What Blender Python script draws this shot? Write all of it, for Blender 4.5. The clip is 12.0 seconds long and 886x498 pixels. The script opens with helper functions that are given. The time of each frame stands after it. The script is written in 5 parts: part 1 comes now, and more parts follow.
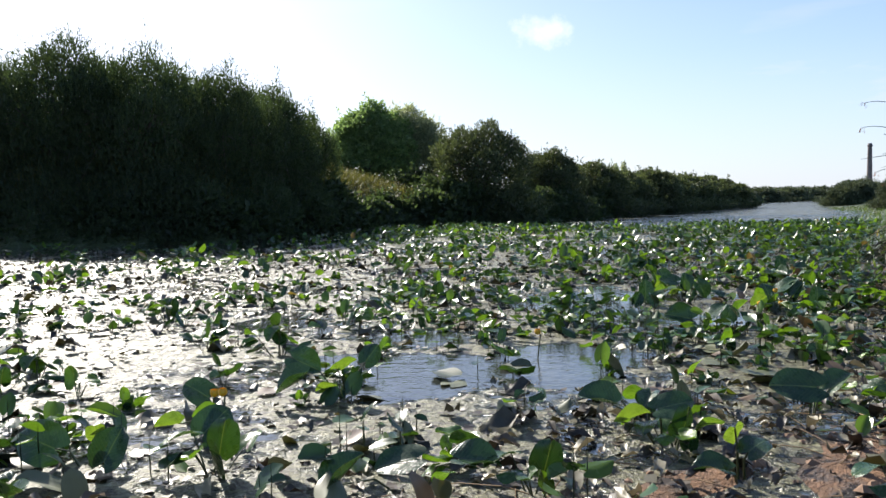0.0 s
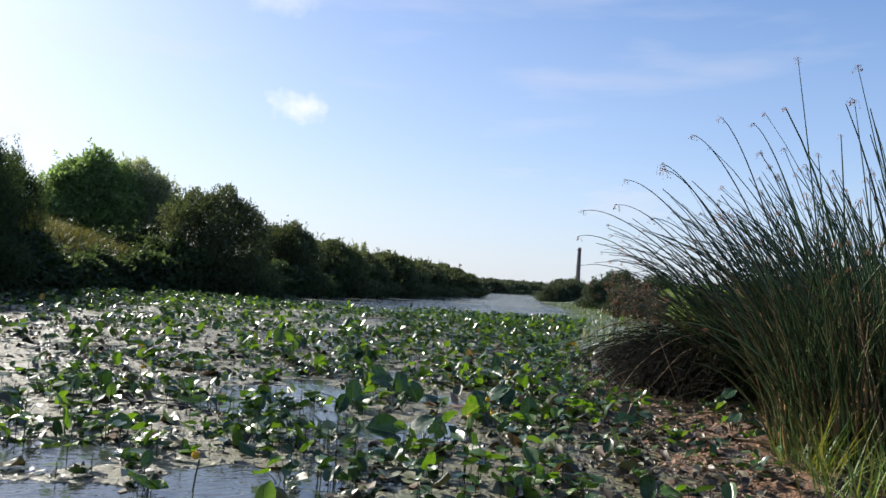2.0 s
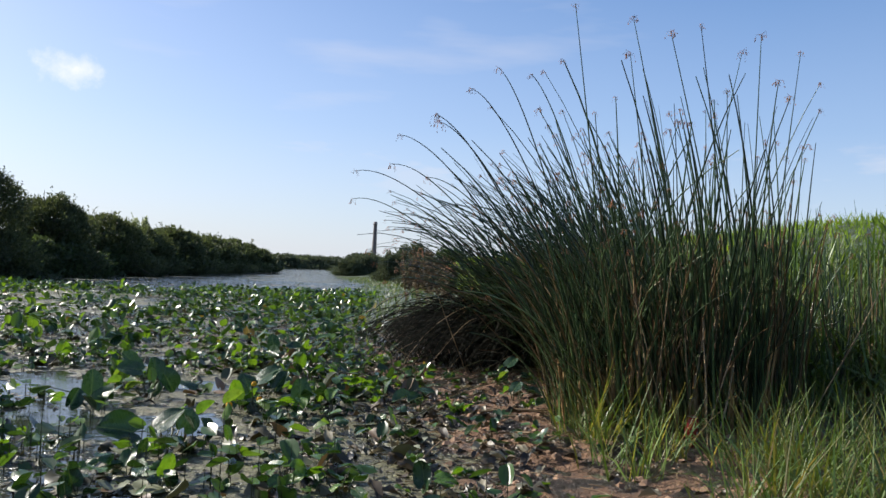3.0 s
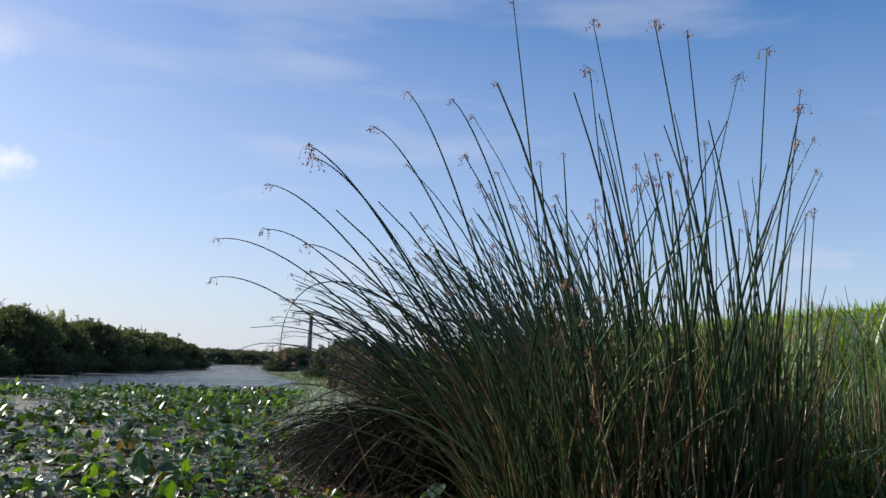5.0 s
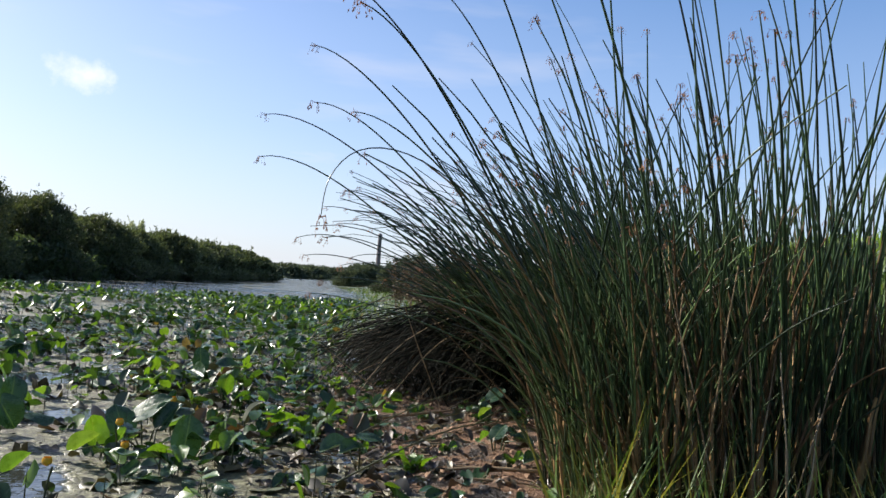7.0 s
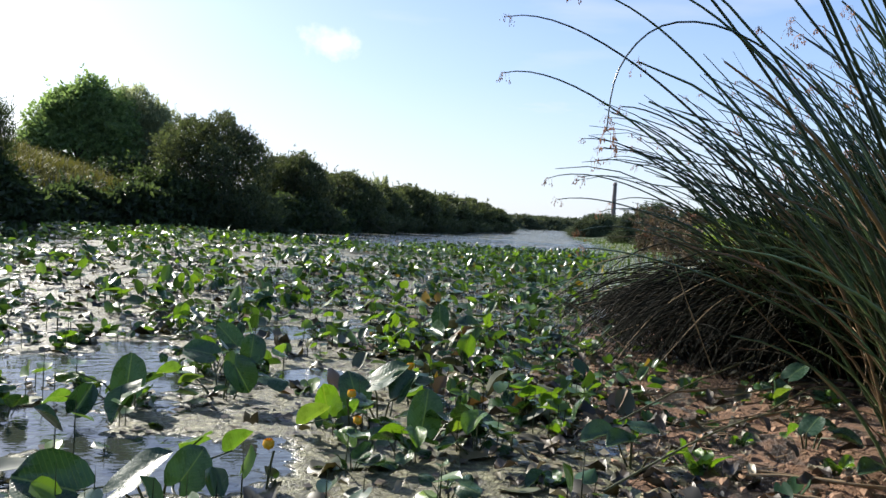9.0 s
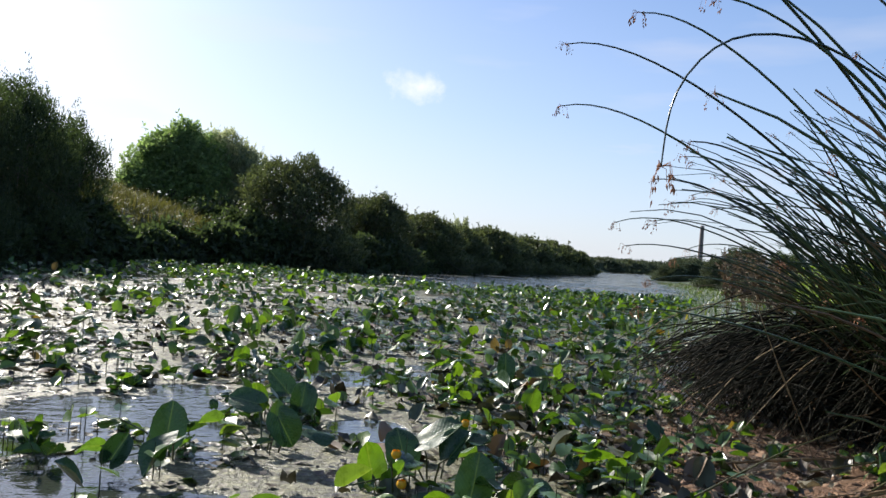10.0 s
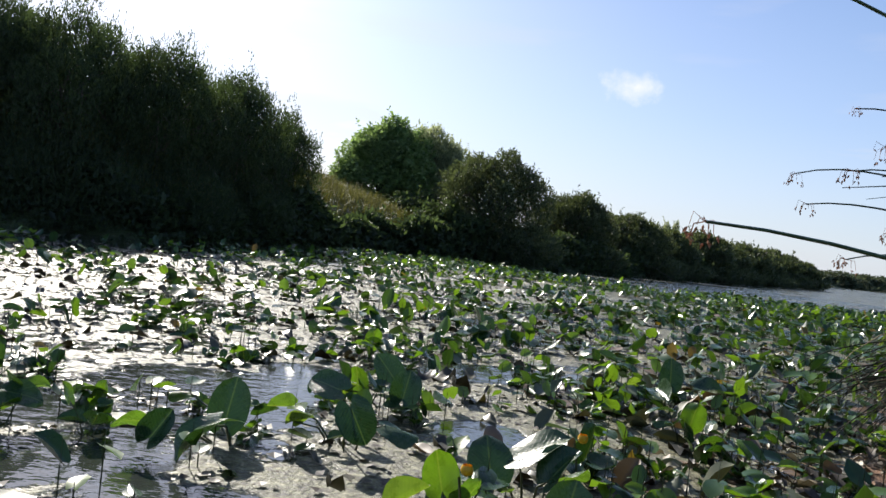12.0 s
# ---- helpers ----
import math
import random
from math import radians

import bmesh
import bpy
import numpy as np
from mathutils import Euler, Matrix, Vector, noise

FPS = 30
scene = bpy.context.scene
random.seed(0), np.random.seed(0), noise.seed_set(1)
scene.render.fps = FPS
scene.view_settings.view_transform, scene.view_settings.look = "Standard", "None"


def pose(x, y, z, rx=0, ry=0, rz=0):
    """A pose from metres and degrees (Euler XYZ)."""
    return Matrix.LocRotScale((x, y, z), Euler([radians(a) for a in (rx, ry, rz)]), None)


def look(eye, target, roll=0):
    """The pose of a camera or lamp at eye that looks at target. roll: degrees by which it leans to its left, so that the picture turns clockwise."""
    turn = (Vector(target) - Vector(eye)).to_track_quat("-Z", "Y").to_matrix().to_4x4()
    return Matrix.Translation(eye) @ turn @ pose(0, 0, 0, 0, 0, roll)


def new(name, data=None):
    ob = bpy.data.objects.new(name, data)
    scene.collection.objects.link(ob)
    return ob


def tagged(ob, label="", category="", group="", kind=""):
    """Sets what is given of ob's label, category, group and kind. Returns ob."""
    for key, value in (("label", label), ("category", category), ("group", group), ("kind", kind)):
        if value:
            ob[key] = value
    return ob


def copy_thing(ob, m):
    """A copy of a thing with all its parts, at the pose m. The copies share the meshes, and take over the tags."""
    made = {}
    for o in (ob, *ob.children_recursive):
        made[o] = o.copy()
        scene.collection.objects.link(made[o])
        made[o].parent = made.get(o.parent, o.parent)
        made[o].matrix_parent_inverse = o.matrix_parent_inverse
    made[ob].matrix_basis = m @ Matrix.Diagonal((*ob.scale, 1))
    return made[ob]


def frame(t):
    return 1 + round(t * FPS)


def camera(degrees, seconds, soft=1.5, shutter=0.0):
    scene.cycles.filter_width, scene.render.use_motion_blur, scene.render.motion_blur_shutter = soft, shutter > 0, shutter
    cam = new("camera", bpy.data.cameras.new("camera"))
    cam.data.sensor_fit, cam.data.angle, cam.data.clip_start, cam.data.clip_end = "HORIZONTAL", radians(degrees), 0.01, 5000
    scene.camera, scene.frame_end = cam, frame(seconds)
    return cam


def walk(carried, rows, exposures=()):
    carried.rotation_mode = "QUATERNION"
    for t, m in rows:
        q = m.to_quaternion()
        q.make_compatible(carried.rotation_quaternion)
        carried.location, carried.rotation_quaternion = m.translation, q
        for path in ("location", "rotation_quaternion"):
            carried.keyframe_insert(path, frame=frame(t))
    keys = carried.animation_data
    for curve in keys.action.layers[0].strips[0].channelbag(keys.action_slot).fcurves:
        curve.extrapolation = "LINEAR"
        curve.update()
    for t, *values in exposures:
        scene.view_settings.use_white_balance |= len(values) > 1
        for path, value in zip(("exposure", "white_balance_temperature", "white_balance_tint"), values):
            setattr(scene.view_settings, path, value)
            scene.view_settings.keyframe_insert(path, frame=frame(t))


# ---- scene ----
cam = camera(59.4, 12.0, 1.5)

PATH = [
    (0, (0.302, 0.036, 0.876), (0.221, 2.031, 0.763), -1.0),
    (0.5, (0.325, 0.133, 0.899), (0.026, 2.11, 0.859), -1.0),
    (1, (0.333, 0.328, 0.906), (-0.116, 2.275, 0.843), 1.6),
    (1.5, (0.441, 0.593, 0.914), (0.449, 2.593, 0.913), 2.0),
    (2, (0.65, 0.838, 0.958), (1.217, 2.754, 1.054), 3.9),
    (2.5, (0.815, 1.078, 0.93), (1.657, 2.89, 1.014), 3.1),
    (3, (1.01, 1.252, 0.936), (2.054, 2.957, 0.997), 2.7),
    (5, (1.795, 2.17, 0.996), (2.949, 3.774, 1.304), 2.5),
    (5.5, (1.883, 2.246, 0.922), (2.987, 3.884, 1.234), 3.2),
    (6, (1.946, 2.317, 0.92), (3.003, 3.998, 1.154), 3.0),
    (6.5, (1.961, 2.331, 0.905), (3.028, 4.014, 1.079), 3.6),
    (8.5, (2.141, 2.905, 0.823), (2.774, 4.799, 0.705), 4.2),
    (9, (2.183, 3.099, 0.867), (2.674, 5.037, 0.795), 3.6),
    (9.5, (2.285, 3.229, 0.89), (2.667, 5.192, 0.912), 5.3),
    (10, (2.331, 3.31, 0.892), (2.611, 5.29, 0.912), 4.3),
    (10.5, (2.434, 3.549, 0.884), (2.721, 5.528, 0.93), 7.6),
    (11, (2.538, 3.716, 0.844), (2.827, 5.691, 0.972), 6.9),
    (11.5, (2.649, 3.893, 0.78), (2.598, 5.892, 0.835), 6.9),
    (12, (2.736, 3.976, 0.794), (2.489, 5.96, 0.767), 6.7),
]
walk(cam, [(t, look(eye, target, roll)) for t, eye, target, roll in PATH], [(0, 0.9), (1, 0.8), (3, 0.65), (5, 0.55), (6.5, 0.65), (8.5, 1.15), (9, 0.95), (9.6, 0.78), (10.5, 0.66), (12, 0.62)])

# ---------------------------------------------------------------- world and sun
SUN_AZ, SUN_EL = radians(-34), radians(31)
TO_SUN = Vector((math.sin(SUN_AZ) * math.cos(SUN_EL), math.cos(SUN_AZ) * math.cos(SUN_EL), math.sin(SUN_EL)))


def node(tree, kind, **values):
    n = tree.nodes.new(kind)
    for key, value in values.items():
        if key in n.inputs:
            n.inputs[key].default_value = value
    return n


def ramp(tree, fac, stops):
    n = tree.nodes.new("ShaderNodeValToRGB")
    e = n.color_ramp.elements
    while len(e) < len(stops):
        e.new(0.5)
    for k, (p, c) in zip(e, stops):
        k.position = p
        k.color = (c, c, c, 1) if isinstance(c, (int, float)) else (*c, 1)
    tree.links.new(fac, n.inputs[0])
    return n.outputs[0]


def blend(tree, fac, a, b, mode="MIX"):
    n = tree.nodes.new("ShaderNodeMix")
    n.data_type, n.blend_type = "RGBA", mode
    for slot, v in ((0, fac), (6, a), (7, b)):
        if isinstance(v, bpy.types.NodeSocket):
            tree.links.new(v, n.inputs[slot])
        else:
            n.inputs[slot].default_value = v if slot == 0 else (*v, 1)
    return n.outputs[2]


def maths(tree, op, a, b=0.0):
    n = tree.nodes.new("ShaderNodeMath")
    n.operation = op
    for slot, v in ((0, a), (1, b)):
        if isinstance(v, bpy.types.NodeSocket):
            tree.links.new(v, n.inputs[slot])
        else:
            n.inputs[slot].default_value = v
    return n.outputs[0]


def noise_tex(tree, vec, scale, detail=4, rough=0.55):
    n = node(tree, "ShaderNodeTexNoise", Scale=scale, Detail=detail, Roughness=rough)
    if vec is not None:
        tree.links.new(vec, n.inputs["Vector"])
    return n.outputs[0]


def mapped(tree, vec, scale=(1, 1, 1), rot=(0, 0, 0)):
    n = tree.nodes.new("ShaderNodeMapping")
    n.inputs["Scale"].default_value, n.inputs["Rotation"].default_value = scale, rot
    tree.links.new(vec, n.inputs[0])
    return n.outputs[0]


world = bpy.data.worlds.new("sky")
scene.world = world
world.use_nodes = True
wt = world.node_tree
wt.nodes.clear()
sky = wt.nodes.new("ShaderNodeTexSky")
sky.sky_type, sky.sun_disc = "NISHITA", False
sky.sun_elevation, sky.sun_rotation = SUN_EL, SUN_AZ
sky.air_density, sky.dust_density, sky.ozone_density = 1.0, 0.9, 3.0
coord = wt.nodes.new("ShaderNodeTexCoord").outputs["Generated"]
# thin high cloud in long streaks, and two small ragged clouds over the river
streak = noise_tex(wt, mapped(wt, coord, (1.2, 1.2, 7.0), (0.0, 0.25, 0.3)), 1.6, 5, 0.5)
streak = ramp(wt, streak, [(0.44, 0.0), (0.72, 0.55)])


def cumulus(az, el, size, dense):
    """A small ragged cloud at that bearing and height."""
    away = wt.nodes.new("ShaderNodeVectorMath")
    away.operation = "SUBTRACT"
    wt.links.new(coord, away.inputs[0])
    away.inputs[1].default_value = (math.sin(az) * math.cos(el), math.cos(az) * math.cos(el), math.sin(el))
    shape = wt.nodes.new("ShaderNodeVectorMath")
    shape.operation = "LENGTH"
    wt.links.new(mapped(wt, away.outputs[0], (1.0, 1.0, 2.1), (0.0, 0.55, 0.0)), shape.inputs[0])
    rag = maths(wt, "MULTIPLY", maths(wt, "SUBTRACT", noise_tex(wt, coord, 30, 6, 0.62), 0.5), 0.11)
    return ramp(wt, maths(wt, "ADD", shape.outputs["Value"], rag), [(0.0, dense), (size, 0.0)])


puff = maths(wt, "MAXIMUM", cumulus(radians(5.3), radians(12.2), 0.042, 0.72), cumulus(radians(3.2), radians(19.6), 0.055, 0.35))
up = wt.nodes.new("ShaderNodeSeparateXYZ")
wt.links.new(coord, up.inputs[0])
haze = ramp(wt, up.outputs[2], [(0.0, 0.8), (0.06, 0.62), (0.18, 0.32), (0.45, 0.0)])
# a long soft bank of thin cloud low over the river
bank_low = maths(wt, "MULTIPLY", ramp(wt, up.outputs[2], [(0.06, 0.0), (0.10, 1.0), (0.15, 1.0), (0.20, 0.0)]), ramp(wt, noise_tex(wt, mapped(wt, coord, (2.2, 2.2, 9.0)), 1.7, 5, 0.55), [(0.42, 0.0), (0.62, 0.6)]))
cover = maths(wt, "MAXIMUM", maths(wt, "MAXIMUM", streak, bank_low), haze)
toward = wt.nodes.new("ShaderNodeVectorMath")
toward.operation = "DOT_PRODUCT"
wt.links.new(coord, toward.inputs[0])
toward.inputs[1].default_value = TO_SUN
tint = blend(wt, ramp(wt, toward.outputs["Value"], [(0.2, 0.0), (0.85, 1.0)]), (0.59, 0.97, 1.28), (0.94, 0.97, 1.11))
clear_sky = blend(wt, 1.0, sky.outputs[0], tint, "MULTIPLY")
skycol = blend(wt, puff, blend(wt, cover, clear_sky, (5.9, 5.95, 6.6)), (8.2, 8.1, 8.3))
back = node(wt, "ShaderNodeBackground", Strength=0.088)
wt.links.new(skycol, back.inputs[0])
wt.links.new(back.outputs[0], wt.nodes.new("ShaderNodeOutputWorld").inputs[0])

sun = new("sun", bpy.data.lights.new("sun", "SUN"))
sun.data.energy, sun.data.angle, sun.data.color = 5.0, radians(0.6), (1.0, 0.94, 0.84)
sun.matrix_world = look(TO_SUN * 60, (0, 0, 0))


# ---------------------------------------------------------------- materials
def material(name):
    m = bpy.data.materials.new(name)
    m.use_nodes = True
    t = m.node_tree
    t.nodes.clear()
    out = t.nodes.new("ShaderNodeOutputMaterial")
    p = t.nodes.new("ShaderNodeBsdfPrincipled")
    t.links.new(p.outputs[0], out.inputs[0])
    return m, t, p, out


def leafy(name, low, high, rough=0.5, through_light=0.35, glow=None, spec=0.5, pieces=False, spots=9.0, old=None, young=None):
    """Foliage: colour varies from leaf to leaf and in stains; light comes through the blade."""
    m, t, p, out = material(name)
    if pieces:
        rnd = t.nodes.new("ShaderNodeObjectInfo").outputs["Random"]
    else:
        rnd = t.nodes.new("ShaderNodeNewGeometry").outputs["Random Per Island"]
    pos = t.nodes.new("ShaderNodeTexCoord").outputs["Object"]
    stain = noise_tex(t, pos, spots, 5, 0.6)
    stops = [(0.0, low), (0.7, high)]
    if young:
        stops = [(0.0, low), (0.62, high), (0.72, young), (0.9, young)]
    if old:
        stops += [(0.98, stops[-1][1]), (0.988, old)]
    col = ramp(t, rnd, stops)
    col = blend(t, 0.55, col, ramp(t, stain, [(0.3, 0.45), (0.7, 1.25)]), "MULTIPLY")
    t.links.new(col, p.inputs["Base Color"])
    p.inputs["Specular IOR Level"].default_value = spec
    t.links.new(ramp(t, stain, [(0.3, max(0.0, rough - 0.08)), (0.75, rough + 0.15)]), p.inputs["Roughness"])
    tr = t.nodes.new("ShaderNodeBsdfTranslucent")
    warm = blend(t, 1.0, col, glow or (2.6, 2.3, 0.8), "MULTIPLY")
    t.links.new(warm, tr.inputs[0])
    mix = t.nodes.new("ShaderNodeMixShader")
    mix.inputs[0].default_value = through_light
    if young:
        t.links.new(ramp(t, rnd, [(0.0, through_light * 0.25), (0.62, through_light * 0.5), (0.72, through_light)]), mix.inputs[0])
    t.links.new(p.outputs[0], mix.inputs[1])
    t.links.new(tr.outputs[0], mix.inputs[2])
    t.links.new(mix.outputs[0], out.inputs[0])
    return m


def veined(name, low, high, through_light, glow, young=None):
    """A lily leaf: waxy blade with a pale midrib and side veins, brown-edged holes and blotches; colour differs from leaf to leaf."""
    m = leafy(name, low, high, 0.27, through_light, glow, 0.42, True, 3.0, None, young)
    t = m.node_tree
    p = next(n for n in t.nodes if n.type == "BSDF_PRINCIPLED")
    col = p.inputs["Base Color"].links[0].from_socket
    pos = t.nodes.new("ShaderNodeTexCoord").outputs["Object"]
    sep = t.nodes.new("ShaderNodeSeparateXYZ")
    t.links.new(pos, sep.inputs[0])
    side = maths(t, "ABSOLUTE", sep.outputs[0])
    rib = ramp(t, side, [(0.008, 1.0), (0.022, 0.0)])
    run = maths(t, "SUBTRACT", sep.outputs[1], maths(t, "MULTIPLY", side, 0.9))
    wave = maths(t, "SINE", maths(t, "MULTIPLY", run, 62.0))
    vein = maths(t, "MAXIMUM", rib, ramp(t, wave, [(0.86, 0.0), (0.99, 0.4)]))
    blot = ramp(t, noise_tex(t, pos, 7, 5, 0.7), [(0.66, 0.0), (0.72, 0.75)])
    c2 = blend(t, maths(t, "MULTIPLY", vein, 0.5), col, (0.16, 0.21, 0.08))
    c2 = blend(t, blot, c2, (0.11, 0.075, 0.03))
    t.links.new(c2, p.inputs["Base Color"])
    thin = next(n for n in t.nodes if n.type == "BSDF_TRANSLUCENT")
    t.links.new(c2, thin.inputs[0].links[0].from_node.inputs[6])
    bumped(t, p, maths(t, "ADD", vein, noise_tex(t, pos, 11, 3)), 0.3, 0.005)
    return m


def bumped(t, p, height, strength, distance):
    b = node(t, "ShaderNodeBump", Strength=strength, Distance=distance)
    t.links.new(height, b.inputs["Height"])
    t.links.new(b.outputs[0], p.inputs["Normal"])


def plain(name, low, high, rough, scale, bump=0.3, dist=0.005, stretch=(1, 1, 1), metal=0.0):
    m, t, p, out = material(name)
    pos = mapped(t, t.nodes.new("ShaderNodeTexCoord").outputs["Object"], stretch)
    n1, n2 = noise_tex(t, pos, scale, 5), noise_tex(t, pos, scale * 7, 4)
    col = ramp(t, n1, [(0.3, low), (0.7, high)])
    col = blend(t, 0.4, col, ramp(t, n2, [(0.3, 0.55), (0.7, 1.2)]), "MULTIPLY")
    t.links.new(col, p.inputs["Base Color"])
    p.inputs["Roughness"].default_value, p.inputs["Metallic"].default_value = rough, metal
    bumped(t, p, n2, bump, dist)
    return m


M_LILY = veined("lily_leaf", (0.012, 0.040, 0.014), (0.036, 0.088, 0.024), 0.31, (2.3, 2.3, 0.5), (0.078, 0.155, 0.022))
# Darker mature and paler young leaves: leaf age plus painted shade and light.
M_LILY_MATURE_SHADED = veined("mature_shaded_lily_leaf", (0.018, 0.046, 0.024), (0.036, 0.076, 0.034), 0.12, (1.8, 2.2, 0.6))
M_LILY_YOUNG_LIT = veined("young_lit_lily_leaf", (0.060, 0.13, 0.026), (0.092, 0.155, 0.035), 0.37, (2.2, 2.1, 0.6))
M_LILY_FIELD = leafy("lily_field", (0.014, 0.042, 0.015), (0.048, 0.100, 0.026), 0.28, 0.35, (2.2, 2.2, 0.5), 0.45, False, 5, (0.13, 0.09, 0.04), (0.085, 0.155, 0.028))
M_PAD = leafy("floating_leaf", (0.05, 0.065, 0.035), (0.14, 0.15, 0.08), 0.48, 0.05, None, 0.45, False, 6, None, (0.15, 0.10, 0.06))
M_STALK = plain("lily_stalk", (0.03, 0.04, 0.016), (0.075, 0.09, 0.032), 0.45, 20)
M_PETAL = plain("yellow_petal", (0.75, 0.36, 0.01), (0.8, 0.46, 0.02), 0.4, 60)
M_RUSH = leafy("rush_stem", (0.008, 0.020, 0.012), (0.048, 0.088, 0.036), 0.30, 0.05, (1.6, 1.6, 0.7), 0.5, True, 5, (0.20, 0.12, 0.05))
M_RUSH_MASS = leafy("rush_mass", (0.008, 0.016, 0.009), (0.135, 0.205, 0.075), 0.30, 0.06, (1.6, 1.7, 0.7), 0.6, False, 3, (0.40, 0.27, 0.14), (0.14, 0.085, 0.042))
# Near-black dying strands: the mound's shade is put into their colour.
M_RUSH_OLD_SHADED = leafy("dying_rush_shaded", (0.004, 0.005, 0.003), (0.014, 0.015, 0.008), 0.65, 0.0, None, 0.12, False, 3, (0.20, 0.16, 0.10), (0.030, 0.025, 0.016))
M_DRY = leafy("dry_stalk", (0.16, 0.10, 0.055), (0.36, 0.26, 0.15), 0.6, 0.1, (1.2, 1.1, 0.9), 0.3, True, 12)
M_OLIVE = plain("olive_stem", (0.06, 0.065, 0.025), (0.13, 0.125, 0.055), 0.45, 25)
M_HEAD = leafy("brown_spikelet", (0.28, 0.12, 0.06), (0.50, 0.27, 0.16), 0.7, 0.25, (1.3, 1.1, 0.9), 0.2, True, 30)
M_GRASS = leafy("shore_grass", (0.06, 0.11, 0.024), (0.15, 0.22, 0.05), 0.45, 0.4, (1.9, 1.9, 0.6), 0.4, False, 2, (0.36, 0.27, 0.13), (0.15, 0.145, 0.055))
M_REED = leafy("reed_leaf", (0.045, 0.085, 0.020), (0.11, 0.18, 0.04), 0.42, 0.35, (1.8, 1.9, 0.6), 0.4, False, 2, (0.30, 0.22, 0.10), (0.12, 0.16, 0.04))
M_DYKE = leafy("dyke_grass", (0.10, 0.16, 0.022), (0.17, 0.25, 0.040), 0.5, 0.4, (2.0, 2.0, 0.6), 0.3, False, 0.6)
M_BANKGRASS = leafy("bank_grass", (0.055, 0.065, 0.025), (0.12, 0.12, 0.048), 0.6, 0.35, (1.6, 1.5, 0.7), 0.2, False, 0.7)
M_WILLOW = leafy("willow_leaves", (0.020, 0.032, 0.017), (0.050, 0.070, 0.035), 0.5, 0.42, (2.3, 2.4, 1.3), 0.3, False, 0.5)
M_BUSH = leafy("bush_leaves", (0.034, 0.045, 0.027), (0.078, 0.092, 0.050), 0.55, 0.34, (2.0, 2.1, 1.1), 0.3, False, 0.5)
M_BROAD = leafy("broad_leaves", (0.10, 0.14, 0.07), (0.20, 0.25, 0.13), 0.5, 0.56, (1.7, 1.95, 1.05), 0.3, False, 0.5)
M_GREY = leafy("grey_willow_leaves", (0.15, 0.17, 0.115), (0.30, 0.32, 0.22), 0.55, 0.55, (1.7, 1.75, 1.2), 0.3, False, 0.5)
# Lighter, greyer leaf green: distance haze is painted into the colour.
M_FAR_HAZED = leafy("distant_hazed_leaves", (0.05, 0.07, 0.045), (0.10, 0.12, 0.075), 0.7, 0.25, (1.4, 1.4, 0.9), 0.2, False, 0.2)
M_DOCK = leafy("dock_seed", (0.09, 0.07, 0.045), (0.18, 0.14, 0.09), 0.7, 0.2, (1.3, 1.1, 0.9), 0.2, False, 2)
M_BARK = plain("bark", (0.06, 0.05, 0.04), (0.16, 0.13, 0.10), 0.85, 3, 0.6, 0.02, (1, 1, 0.2))
M_BRICK = plain("chimney_brick", (0.11, 0.09, 0.085), (0.19, 0.16, 0.15), 0.85, 0.5, 0.3, 0.02)
M_PALE = plain("pale_concrete", (0.5, 0.48, 0.45), (0.7, 0.68, 0.64), 0.8, 0.5, 0.2, 0.02)
M_CAN = plain("red_can_print", (0.22, 0.015, 0.015), (0.32, 0.02, 0.02), 0.3, 40, 0.1, 0.001)
M_TIN = plain("bare_tin", (0.6, 0.6, 0.6), (0.75, 0.75, 0.75), 0.3, 40, 0.1, 0.001, (1, 1, 1), 1.0)
M_DEAD = leafy("dead_leaf", (0.022, 0.016, 0.011), (0.10, 0.075, 0.046), 0.45, 0.1, (1.2, 1.1, 0.9), 0.5, False, 9, None, (0.27, 0.24, 0.16))
M_ROT = leafy("rotting_leaf", (0.012, 0.011, 0.007), (0.05, 0.046, 0.026), 0.4, 0.05, None, 0.5, False, 9, (0.24, 0.22, 0.14), (0.09, 0.085, 0.05))
M_SHEATH = plain("rush_sheath", (0.16, 0.085, 0.03), (0.38, 0.23, 0.09), 0.55, 14, 0.3, 0.002, (3, 3, 0.5))


# patches of open water between the lilies: place and radius
CLEAR = [(0.04, 4.1, 0.45), (-0.08, 3.7, 0.3), (0.84, 4.47, 0.4), (0.75, 3.95, 0.25), (-0.5, 4.3, 0.25), (1.2, 7.4, 0.34), (1.58, 7.5, 0.3), (1.68, 7.1, 0.24), (1.45, 6.2, 0.27), (1.85, 5.8, 0.3), (2.15, 5.8, 0.32), (2.46, 8.7, 0.3), (1.56, 7.96, 0.25),
         (2.6, 7.2, 0.22), (-1.2, 5.8, 0.3), (0.9, 6.6, 0.25), (-0.05, 5.1, 0.3)]


